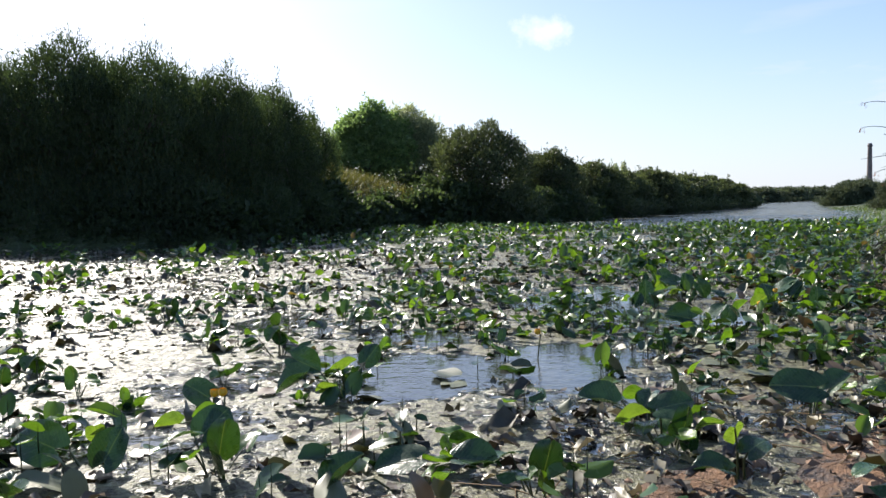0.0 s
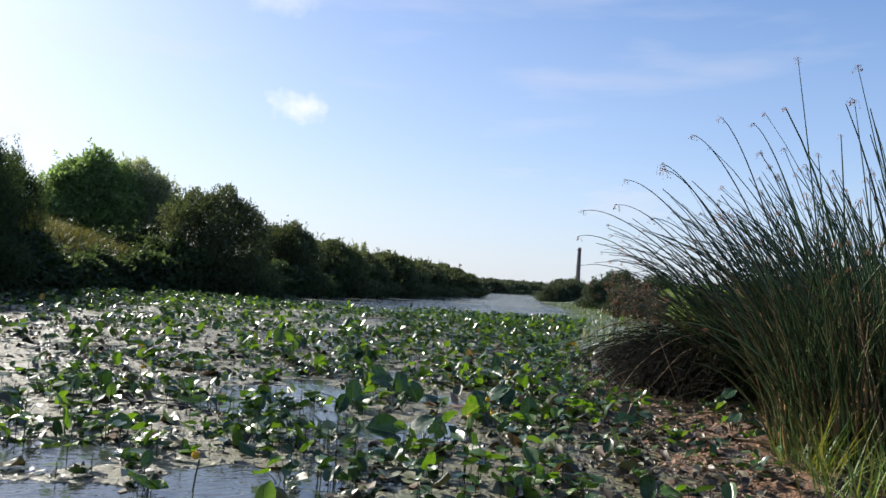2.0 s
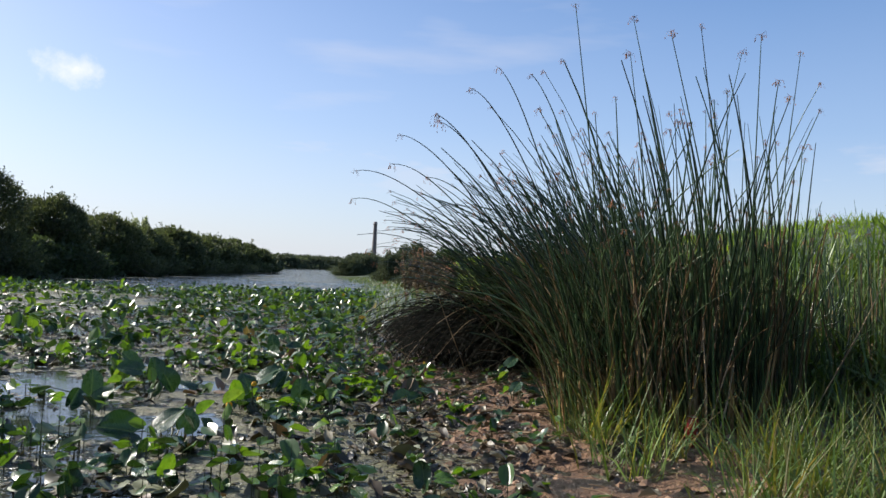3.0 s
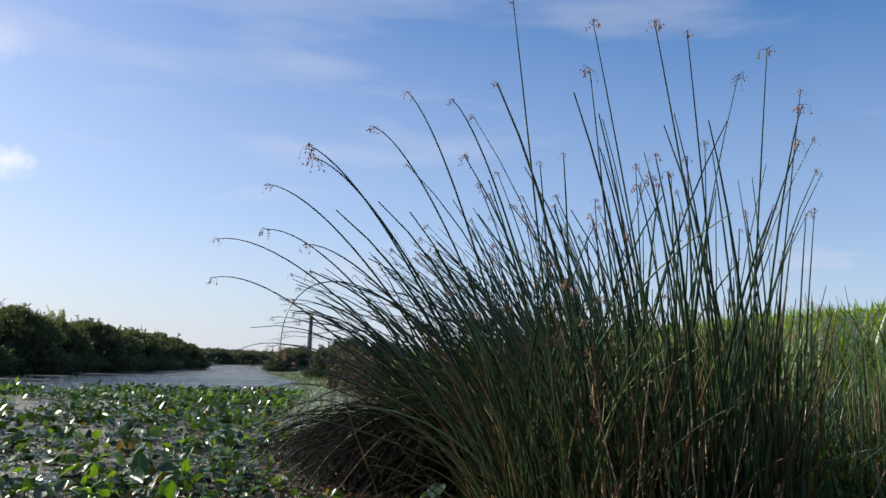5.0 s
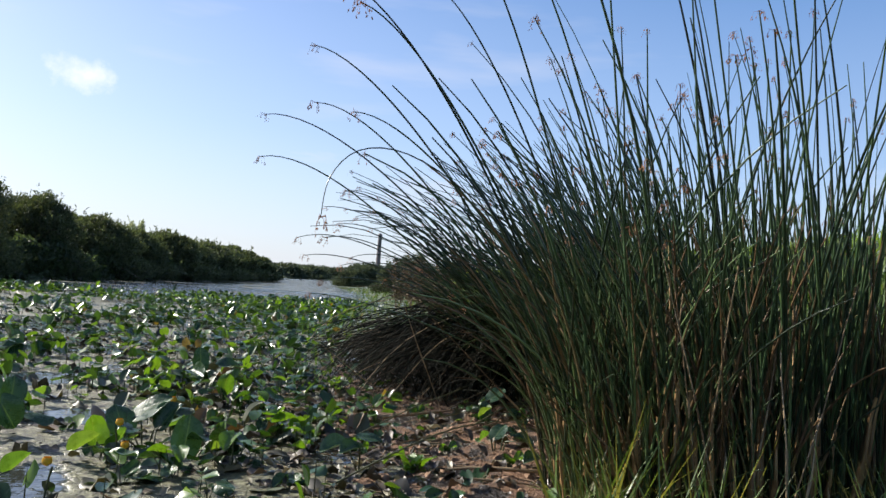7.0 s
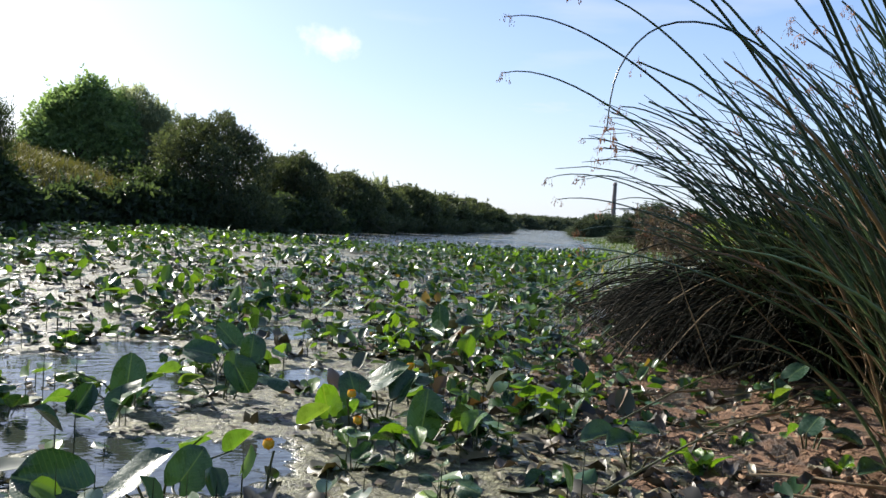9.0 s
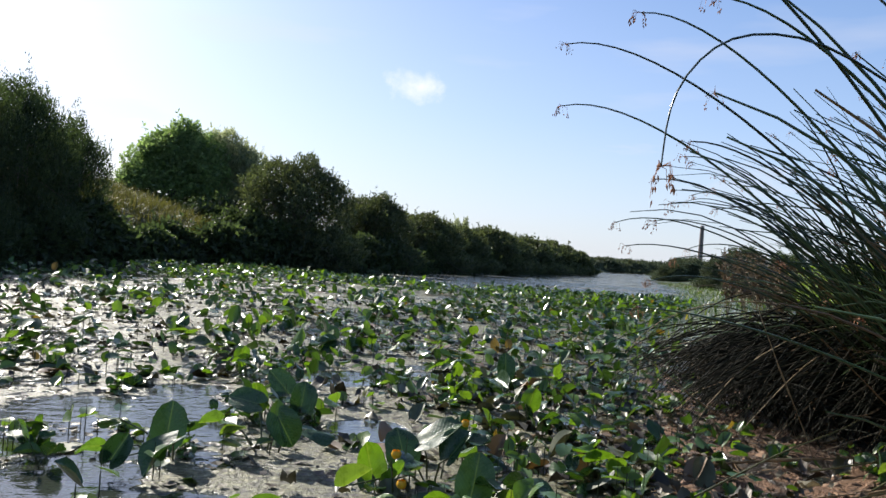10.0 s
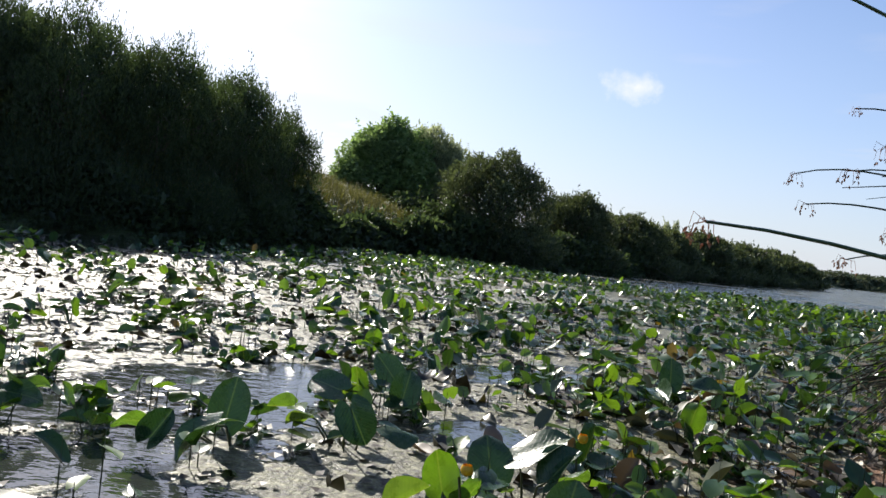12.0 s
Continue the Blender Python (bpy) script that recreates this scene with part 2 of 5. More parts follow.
def ground_material():
    m, t, p, out = material("mud_and_turf")
    pos = t.nodes.new("ShaderNodeTexCoord").outputs["Object"]
    n1, n2, n3 = noise_tex(t, pos, 0.9, 6), noise_tex(t, pos, 14, 6, 0.7), noise_tex(t, pos, 70, 3)
    n4 = noise_tex(t, pos, 3.2, 5, 0.6)
    mud = ramp(t, n1, [(0.3, (0.11, 0.064, 0.037)), (0.5, (0.23, 0.128, 0.072)), (0.75, (0.37, 0.21, 0.12))])
    mud = blend(t, 0.85, mud, ramp(t, n2, [(0.3, 0.40), (0.7, 1.3)]), "MULTIPLY")
    wet = ramp(t, n4, [(0.45, 1.0), (0.53, 0.0)])
    mud = blend(t, wet, mud, (0.030, 0.022, 0.016))
    turf = ramp(t, n2, [(0.3, (0.025, 0.038, 0.012)), (0.7, (0.07, 0.095, 0.028))])
    sep = t.nodes.new("ShaderNodeSeparateXYZ")
    t.links.new(pos, sep.inputs[0])
    edge = maths(t, "ADD", sep.outputs[2], maths(t, "MULTIPLY", maths(t, "SUBTRACT", n1, 0.5), 0.3))
    gone = t.nodes.new("ShaderNodeVectorMath")
    gone.operation = "DISTANCE"
    t.links.new(pos, gone.inputs[0])
    gone.inputs[1].default_value = (4, 5, 0)
    # bare mud only round the landing, turf elsewhere down to the waterline
    grown = maths(t, "MAXIMUM", ramp(t, edge, [(0.22, 0.0), (0.36, 1.0)]), ramp(t, maths(t, "DIVIDE", gone.outputs["Value"], 20.0), [(0.22, 0.0), (0.4, 1.0)]))
    col = blend(t, grown, mud, turf)
    t.links.new(col, p.inputs["Base Color"])
    t.links.new(blend(t, wet, (0.9, 0.9, 0.9), (0.28, 0.28, 0.28)), p.inputs["Roughness"])
    bumped(t, p, maths(t, "ADD", n2, maths(t, "MULTIPLY", n3, 0.4)), 1.0, 0.08)
    return m


def water_material():
    m, t, p, out = material("still_water_with_scum")
    pos = t.nodes.new("ShaderNodeTexCoord").outputs["Object"]
    big, mid, fine = noise_tex(t, pos, 0.55, 5, 0.6), noise_tex(t, pos, 5, 5, 0.65), noise_tex(t, pos, 45, 4, 0.7)
    mask = maths(t, "ADD", big, maths(t, "MULTIPLY", maths(t, "SUBTRACT", mid, 0.5), 0.55))
    for cx, cy, q in CLEAR:
        gone = t.nodes.new("ShaderNodeVectorMath")
        gone.operation = "DISTANCE"
        t.links.new(pos, gone.inputs[0])
        gone.inputs[1].default_value = (cx, cy, 0)
        hole = maths(t, "MULTIPLY", maths(t, "SUBTRACT", 1.0, maths(t, "MINIMUM", maths(t, "DIVIDE", gone.outputs["Value"], q * 1.25), 1.0)), 0.5)
        mask = maths(t, "SUBTRACT", mask, hole)
    # the scum thins out towards the far bank, where the water lies clear
    where = t.nodes.new("ShaderNodeSeparateXYZ")
    t.links.new(pos, where.inputs[0])
    across = maths(t, "ADD", maths(t, "MULTIPLY", where.outputs[0], -0.91), maths(t, "MULTIPLY", where.outputs[1], 0.41))
    across = maths(t, "MINIMUM", across, maths(t, "SUBTRACT", where.outputs[1], 4.5))
    far = maths(t, "MULTIPLY", maths(t, "SUBTRACT", maths(t, "MINIMUM", maths(t, "MAXIMUM", across, 9.4), 11.5), 9.4), 0.18)
    # a clear strip beyond the lilies, broken by streaks of weed; farther off the film closes again
    lane = ramp(t, maths(t, "DIVIDE", where.outputs[1], 100.0), [(0.23, 0.0), (0.27, 1.0), (0.40, 1.0), (0.52, 0.35)])
    breeze = ramp(t, noise_tex(t, mapped(t, pos, (0.07, 0.36, 1.0), (0.0, 0.0, 0.3)), 1.0, 4, 0.6), [(0.42, 0.1), (0.55, 1.0)])
    reach = maths(t, "MULTIPLY", maths(t, "MULTIPLY", lane, breeze), 0.45)
    mask = maths(t, "SUBTRACT", mask, maths(t, "MAXIMUM", far, reach))
    scum = ramp(t, mask, [(0.42, 0.0), (0.49, 1.0)])
    film = ramp(t, noise_tex(t, pos, 22, 6, 0.75), [(0.38, (0.016, 0.015, 0.008)), (0.48, (0.08, 0.076, 0.036)), (0.56, (0.15, 0.145, 0.07)), (0.66, (0.33, 0.32, 0.20))])
    t.links.new(blend(t, scum, (0.035, 0.04, 0.034), film), p.inputs["Base Color"])
    t.links.new(blend(t, scum, (0.03, 0.03, 0.03), ramp(t, fine, [(0.3, 0.38), (0.7, 0.72)])), p.inputs["Roughness"])
    t.links.new(maths(t, "SUBTRACT", 1.62, maths(t, "MULTIPLY", scum, 0.10)), p.inputs["IOR"])
    rip = noise_tex(t, mapped(t, pos, (1, 1.6, 1)), 9, 3)
    open_reach = maths(t, "MULTIPLY", lane, 0.5)
    h = maths(t, "ADD", maths(t, "MULTIPLY", rip, maths(t, "ADD", open_reach, 0.24)), maths(t, "MULTIPLY", maths(t, "MULTIPLY", maths(t, "ADD", fine, noise_tex(t, pos, 16, 4, 0.6)), scum), 0.75))
    bumped(t, p, h, 0.7, 0.035)
    return m


M_GROUND, M_WATER = ground_material(), water_material()


# ---------------------------------------------------------------- mesh helpers
rng = np.random.default_rng(7)


def mesh(name, verts, faces, mat, smooth=True):
    """A mesh from numpy arrays; faces is an (n, 3) or (n, 4) array, or a list of such."""
    me = bpy.data.meshes.new(name)
    verts = np.asarray(verts, dtype=np.float32)
    groups = [np.asarray(f, dtype=np.int32) for f in (faces if isinstance(faces, list) else [faces]) if len(f)]
    loops = np.concatenate([f.ravel() for f in groups])
    sizes = np.concatenate([np.full(len(f), f.shape[1], dtype=np.int32) for f in groups])
    me.vertices.add(len(verts))
    me.vertices.foreach_set("co", verts.ravel())
    me.loops.add(len(loops))
    me.loops.foreach_set("vertex_index", loops)
    me.polygons.add(len(sizes))
    me.polygons.foreach_set("loop_start", np.concatenate([[0], np.cumsum(sizes)[:-1]]).astype(np.int32))
    me.polygons.foreach_set("use_smooth", np.full(len(sizes), smooth))
    me.update(calc_edges=True)
    me.validate()
    me.materials.append(mat)
    return me


def part(name, me, parent, label="", m=None):
    ob = new(name, me)
    ob.parent = parent
    if m is not None:
        ob.matrix_basis = m
    return tagged(ob, label)


def root(name, label, category, group="", m=None):
    ob = new(name)
    ob.empty_display_size = 0.1
    if m is not None:
        ob.matrix_basis = m
    return tagged(ob, label, category, group)


class Pile:
    """Collects pieces into one mesh."""

    def __init__(self):
        self.v, self.f, self.n = [], {}, 0

    def add(self, v, f):
        v, f = np.asarray(v), np.asarray(f)
        self.v.append(v)
        self.f.setdefault(f.shape[1], []).append(f + self.n)
        self.n += len(v)

    def mesh(self, name, mat, smooth=True):
        return mesh(name, np.concatenate(self.v), [np.concatenate(f) for f in self.f.values()], mat, smooth)


def tube(points, radii, sides=5):
    """A tapered tube along points; its ends run out to the first and last point."""
    pts = np.asarray(points, float)
    n = len(pts)
    tan = np.gradient(pts, axis=0)
    tan /= np.linalg.norm(tan, axis=1)[:, None] + 1e-9
    side = np.cross(tan, (0.31, 0.17, 0.05) if abs(tan[0][2]) > 0.9 else (0, 0, 1.0))
    side /= np.linalg.norm(side, axis=1)[:, None] + 1e-9
    up = np.cross(side, tan)
    a = np.arange(sides) * 2 * math.pi / sides
    r = np.broadcast_to(np.asarray(radii, float), (n,))
    v = pts[:, None] + r[:, None, None] * (np.cos(a)[None, :, None] * side[:, None] + np.sin(a)[None, :, None] * up[:, None])
    i, j = np.meshgrid(np.arange(n - 1), np.arange(sides), indexing="ij")
    k = (j + 1) % sides
    f = np.stack([i * sides + j, i * sides + k, (i + 1) * sides + k, (i + 1) * sides + j], -1).reshape(-1, 4)
    return v.reshape(-1, 3), f


def arc(length, lean, bend, steps=10, power=2.0):
    """A stem that starts leaning by lean and bends further by bend (radians) towards +x."""
    s = (np.arange(steps) + 0.5) / steps
    th = lean + bend * s ** power
    d = np.stack([np.sin(th), 0 * th, np.cos(th)], 1) * length / steps
    return np.concatenate([[[0, 0, 0]], np.cumsum(d, 0)])


def turned(v, a, at=(0, 0, 0)):
    c, s = math.cos(a), math.sin(a)
    return np.asarray(v) @ np.array([[c, s, 0], [-s, c, 0], [0, 0, 1]]) + np.asarray(at)


def many(base_v, base_f, pos, yaw, pitch, roll, size):
    """Copies of one small piece, all in one array: turned by roll, pitch and yaw, scaled and placed."""
    n, k = len(pos), len(base_v)
    cy, sy, cp, sp, cr, sr = np.cos(yaw), np.sin(yaw), np.cos(pitch), np.sin(pitch), np.cos(roll), np.sin(roll)
    z, o = np.zeros(n), np.ones(n)
    ry = np.stack([cr, z, sr, z, o, z, -sr, z, cr], 1).reshape(n, 3, 3)
    rx = np.stack([o, z, z, z, cp, -sp, z, sp, cp], 1).reshape(n, 3, 3)
    rz = np.stack([cy, -sy, z, sy, cy, z, z, z, o], 1).reshape(n, 3, 3)
    r = rz @ rx @ ry
    size = np.asarray(size)
    size = size[:, None, None] if size.ndim == 1 else size[:, None, :]
    v = np.einsum("nij,nkj->nki", r, base_v[None] * size) + np.asarray(pos)[:, None]
    f = base_f[None] + (np.arange(n) * k)[:, None, None]
    return v.reshape(-1, 3), f.reshape(-1, base_f.shape[1])


# ---------------------------------------------------------------- the lie of the land
SHORE = np.array([(-60, -34), (-24, -20), (-10, -7), (-3.2, -0.2), (-1, 1.4), (0.55, 2.25), (1.2, 2.65), (1.95, 3.1), (2.9, 4.0), (3.6, 5.6),
                  (4.1, 7.1), (4.4, 8.3), (6.4, 12.8), (10.2, 20.5), (21.6, 42.4), (45, 105), (115, 262), (160, 330)], float)
BANK = np.array([(-90, 8), (-40, 17), (-17, 20.4), (-11.2, 19.2), (-8, 19.0), (-6, 20.4), (-4.4, 26.4), (-2.8, 30.4), (0.2, 33.2), (4.6, 38.6),
                 (8.9, 47), (14.8, 58), (23.0, 74.5), (32, 92), (54, 156), (85, 240), (130, 310)], float)


def beyond(line, x, y):
    """Signed distance to a line of points: positive to its right."""
    p = np.stack([x, y], -1)[..., None, :]
    a, b = line[:-1], line[1:]
    ab = b - a
    t = np.clip(((p - a) * ab).sum(-1) / (ab * ab).sum(-1), 0, 1)
    off = p - (a + t[..., None] * ab)
    d = np.sqrt((off ** 2).sum(-1))
    i = d.argmin(-1)
    pick = np.take_along_axis
    o, w = pick(off, i[..., None, None], -2)[..., 0, :], ab[i]
    return pick(d, i[..., None], -1)[..., 0] * np.where(w[..., 0] * o[..., 1] - w[..., 1] * o[..., 0] > 0, -1, 1)


def soft_noise(x, y, k, seed=0.0):
    return (np.sin(x * k + 1.7 * np.sin(y * k * 0.83 + seed) + seed) + np.sin(y * k * 1.13 + 1.3 * np.sin(x * k * 0.71 - seed) + 2.1 * seed)) / 2


def land(x, y):
    """Height of the ground: river bed, muddy shore, the grassed dyke behind it and the high bank across the water."""
    x, y = np.asarray(x, float), np.asarray(y, float)
    dr, dl = beyond(SHORE, x, y), -beyond(BANK, x, y)
    bed = -np.clip(0.16 * np.minimum(np.abs(dr), np.abs(dl)), 0, 0.6)
    lump = 0.022 * soft_noise(x, y, 5.1) + 0.02 * soft_noise(x, y, 13.0, 1.0) + 0.012 * soft_noise(x * 0.8 + y * 0.6, y * 0.8 - x * 0.6, 31.0, 2.2) + 0.007 * soft_noise(x * 0.5 - y * 0.87, y * 0.5 + x * 0.87, 57.0, 0.7)
    ss = np.clip((dr - 2.6) / 6.4, 0, 1)
    right = 0.045 * np.clip(dr, 0, 3) + 2.0 * ss * ss * (3 - 2 * ss) + lump + 0.05 * soft_noise(x, y, 0.9, 2.0) * np.clip(dr / 4, 0, 1)
    tall = np.interp(x, [-14, -8, -5, -2, 3], [1.15, 1.0, 0.72, 0.44, 0.5])
    left = tall * 1.9 * (1 - np.exp(-np.clip(dl, 0, 99) / 0.7)) + tall * 1.5 * (1 - np.exp(-np.clip(dl, 0, 99) / 4.0)) + 0.2 * soft_noise(x, y, 0.5, 3.0) * np.clip(dl / 3, 0, 1) + 0.5 * np.clip(-(x + 12) / 4, 0, 1) * np.clip(dl / 2, 0, 1)
    return np.where(dr > 0, right, np.where(dl > 0, left, bed + lump * 0.5))


# ---------------------------------------------------------------- ground and water
def build_ground():
    u = np.linspace(-1, 1, 340)
    s = np.sign(u) * np.abs(u) ** 4.2 * 1600 + u * 6
    gx, gy = np.meshgrid(3.0 + s, 5.0 + s, indexing="ij")
    n = len(u)
    v = np.stack([gx, gy, land(gx, gy)], -1).reshape(-1, 3)
    i, j = np.meshgrid(np.arange(n - 1), np.arange(n - 1), indexing="ij")
    f = np.stack([i * n + j, (i + 1) * n + j, (i + 1) * n + j + 1, i * n + j + 1], -1).reshape(-1, 4)
    tagged(new("ground", mesh("ground", v, f, M_GROUND)), "reddish brown mud shore rising to grassed banks", "ground", kind="structure")
    w = np.array([(-1600, -1600, 0), (1600, -1600, 0), (1600, 1600, 0), (-1600, 1600, 0)], float)
    tagged(new("water", mesh("water", w, np.array([[0, 1, 2, 3]]), M_WATER)), "still river water with grey-green scum between lily leaves", "water", kind="structure")


build_ground()


# ---------------------------------------------------------------- trees and bushes
LEAF_V = np.array([(0, 0, 0), (-0.5, 0.45, 0.08), (0, 1, 0), (0.5, 0.45, 0.08)], float)
LEAF_F = np.array([[0, 1, 2, 3]])


def crown_points(r, lobes, count, shell=0.45):
    """Points in the outer part of a heap of lobes, each (x, y, z, rx, ry, rz)."""
    lobes = np.asarray(lobes, float)
    area = (lobes[:, 3] * lobes[:, 5] + lobes[:, 4] * lobes[:, 5])
    pick = r.choice(len(lobes), count, p=area / area.sum())
    d = r.normal(size=(count, 3))
    d /= np.linalg.norm(d, axis=1)[:, None]
    d[:, 2] = np.where((d[:, 2] < -0.85) | ((d[:, 2] < 0) & (r.random(count) < 0.22)), -d[:, 2], d[:, 2])
    L = lobes[pick]
    bump = 1 + 0.10 * np.sin(d[:, 0] * 9 + pick) * np.sin(d[:, 2] * 8 + 2 * pick) + 0.07 * np.sin(d[:, 1] * 17 + d[:, 2] * 13) + 0.05 * np.sin(d[:, 0] * 31 + d[:, 2] * 27)
    rad = bump * (1 - shell * r.random(count) ** 1.8)
    return L[:, :3] + d * L[:, 3:] * rad[:, None], d


def crown(r, lobes, count, size, slim=0.35, rise=0.5, shell=0.45, wisps=0.04):
    """Leaf sprays over the lobes, pointing up and out, with twig tips that stand clear of the outline."""
    p, d = crown_points(r, lobes, count, shell)
    n = len(p)
    w = int(n * wisps)
    # twigs: short runs of leaves along one line out of the crown
    seeds = np.repeat(np.arange(0, w, 12), 12)[:w]
    along = np.tile(np.linspace(0, 1, 12), w // 12 + 1)[:w, None]
    out = d[seeds] * 0.6 + np.array([0, 0, 0.8])
    p[:w] = p[seeds] + out * along * (0.10 + 0.42 * r.random(w // 12 + 1).repeat(12)[:w, None]) + r.normal(0, 0.03, (w, 3))
    yaw = np.arctan2(-d[:, 0], d[:, 1]) + r.normal(0, 0.9, n)
    pitch = r.normal(rise, 0.6, n)
    s = size * r.uniform(0.6, 1.4, n)
    p[:, 2] = np.maximum(p[:, 2], 0.03 + 0.1 * r.random(n))
    return many(LEAF_V, LEAF_F, p, yaw, pitch, r.uniform(-1, 1, n), np.stack([s * slim, s, s], 1))


def limbs(r, base, lobes, trunk, stems=1):
    """A trunk (or several from one stool) and limbs that reach into the lobes."""
    pile = Pile()
    base = np.asarray(base, float)
    for L in np.asarray(lobes, float):
        foot = base + np.array([r.normal(0, 0.15), r.normal(0, 0.15), 0]) * (stems > 1)
        top = L[:3] + np.array([0, 0, 0.35 * L[5]])
        s = np.linspace(0, 1, 7)[:, None]
        mid = foot + (top - foot) * np.array([0.35, 0.35, 0.6]) + r.normal(0, 0.15, 3)
        pts = (1 - s) ** 2 * foot + 2 * s * (1 - s) * mid + s ** 2 * top
        pile.add(*tube(pts, trunk * np.linspace(1, 0.2, 7) * r.uniform(0.6, 1), 6))
        for q in range(4):
            a = pts[2 + q]
            e = L[:3] + r.normal(0, 0.45, 3) * L[3:]
            pile.add(*tube([a, (a + e) / 2 + (0, 0, 0.15), e], [trunk * 0.3, trunk * 0.2, trunk * 0.06], 4))
    return pile


def tree(name, label, category, base, lobes, count, size, mat, trunk=0.09, slim=0.35, rise=0.5, stems=1, shell=0.45, wisps=0.06, group="", seed=0):
    """A bush or tree: wood and a crown of leaf sprays. The lobes' heights are counted from the water."""
    r = np.random.default_rng(100 + seed)
    bx, by = base
    z = max(float(land(bx, by)), 0) - 0.05
    ob = root(name, label, category, group, pose(bx, by, z))
    low = np.asarray(lobes, float) - np.array([0, 0, z, 0, 0, 0])
    part("trunk", limbs(r, (0, 0, 0), low, trunk, stems).mesh("trunk", M_BARK), ob, "dark branching stems")
    v, f = crown(r, lobes, count, size, slim, rise, shell, wisps)
    part("crown", mesh("crown", v - (0, 0, z), f, mat, False), ob)
    return ob


def heap(r, wide, deep, high, n):
    """Lobes for a domed bush of that width, depth and height that reaches down to the water."""
    out = [(0, 0, high * 0.40, wide * 0.43, deep * 0.43, high * 0.55), (0, 0, high * 0.16, wide * 0.50, deep * 0.50, high * 0.26), (wide * 0.2, -deep * 0.2, high * 0.14, wide * 0.36, deep * 0.36, high * 0.22), (-wide * 0.2, deep * 0.2, high * 0.14, wide * 0.36, deep * 0.36, high * 0.22)]
    for k in range(n):
        a = k * 2.399 + r.uniform(-0.3, 0.3)
        q = 0.40 * math.sqrt((k + 0.6) / n)
        h = high * math.sqrt(1 - 3.2 * q * q) * r.uniform(0.93, 1.02)
        deepness = h * r.uniform(0.24, 0.34)
        out.append((math.cos(a) * wide * q, math.sin(a) * deep * q, h - deepness, wide * r.uniform(0.11, 0.17), deep * r.uniform(0.11, 0.17), deepness))
    return out


# the tall willow thicket on the near bend of the far bank
for k, (x, y, w, h, n) in enumerate([(-13.4, 21.3, 4.6, 5.25, 62000), (-11.0, 21.0, 5.2, 5.6, 76000), (-8.8, 20.9, 5.2, 5.3, 76000), (-7.3, 22.9, 4.6, 5.05, 68000), (-6.5, 25.5, 4.2, 4.9, 60000), (-5.7, 27.9, 2.8, 4.2, 36000)]):
    tree("willow_bush", "tall dense dark green willow bush overhanging the water", "bush", (x, y),
         heap(np.random.default_rng(k), w, w * 0.9, h, 13), int(n * 1.1), 0.098, M_WILLOW, 0.08, 0.26, 1.05, 5, 0.30, 0.09, "willow thicket", k)
# the two trees behind the grassy knoll
tree("broadleaf_tree", "rounded bright green broadleaf tree on the far bank", "tree", (-5.3, 41.6),
     [(0, 0, 4.5, 1.7, 1.6, 1.5), (-1.2, 0, 4.0, 1.2, 1.2, 1.2), (1.1, 0.2, 4.7, 1.2, 1.2, 1.2), (-0.2, -0.4, 3.0, 2.2, 1.6, 1.4), (1.3, -0.3, 3.5, 1.3, 1.2, 1.5), (0.25, 0.1, 5.5, 0.9, 0.9, 0.95), (-0.7, 0.0, 5.0, 0.9, 0.9, 0.8), (-1.9, -0.1, 3.2, 0.8, 0.9, 0.9)], 30000, 0.17, M_BROAD, 0.14, 0.6, 0.3, 1, 0.7, 0.08, seed=20)
tree("grey_willow", "grey-green airy willow tree on the far bank", "tree", (-3.2, 43.0),
     [(-0.2, 0, 4.8, 1.5, 1.4, 1.45), (0.9, 0, 4.1, 1.2, 1.3, 1.4), (-1.1, 0, 4.3, 1.4, 1.3, 1.4), (0.4, 0, 3.0, 2.0, 1.6, 1.5)], 28000, 0.18, M_GREY, 0.12, 0.35, 0.6, 1, 0.65, 0.1, seed=21)
# the row of bushes that lines the far bank
ROW = [(0.6, 36.3, 5.6, 4.7, 46000), (4.2, 41.7, 4.4, 3.75, 26000), (7.2, 47.6, 6.0, 3.35, 26000), (9.9, 52.6, 5.4, 2.95, 20000), (12.6, 57.7, 6.6, 3.25, 24000), (15.3, 63.6, 6.4, 2.95, 18000),
       (18.2, 70.0, 7.6, 3.2, 20000), (20.9, 75.2, 6.6, 3.0, 15000), (23.6, 80.6, 7.6, 3.3, 16000), (27.6, 87.4, 7.0, 2.85, 14000), (31.0, 95.0, 6.0, 2.3, 9000)]
for k, (x, y, w, h, n) in enumerate(ROW):
    tree("willow_bush", "rounded dark green willow bush lining the far bank", "bush", (x, y),
         heap(np.random.default_rng(40 + k), w, w, h, 11), n, 0.13 + 0.022 * k, M_BUSH, 0.1, 0.42, 0.7, 4, 0.28, 0.04, "bank bushes", 40 + k)
# two young poplars that stand up behind the row
for k, (x, y, h) in enumerate([(12.1, 65.2, 4.0), (12.9, 65.9, 4.15)]):
    tree("poplar", "slender young poplar standing up behind the bank bushes", "tree", (x, y), [(0, 0, h - 0.9, 0.28, 0.28, 0.9), (0, 0, h - 1.9, 0.4, 0.4, 1.0)], 1500, 0.16, M_GREY, 0.06, 0.4, 1.2, 1, 0.5, 0.1, "poplars", 95 + k)
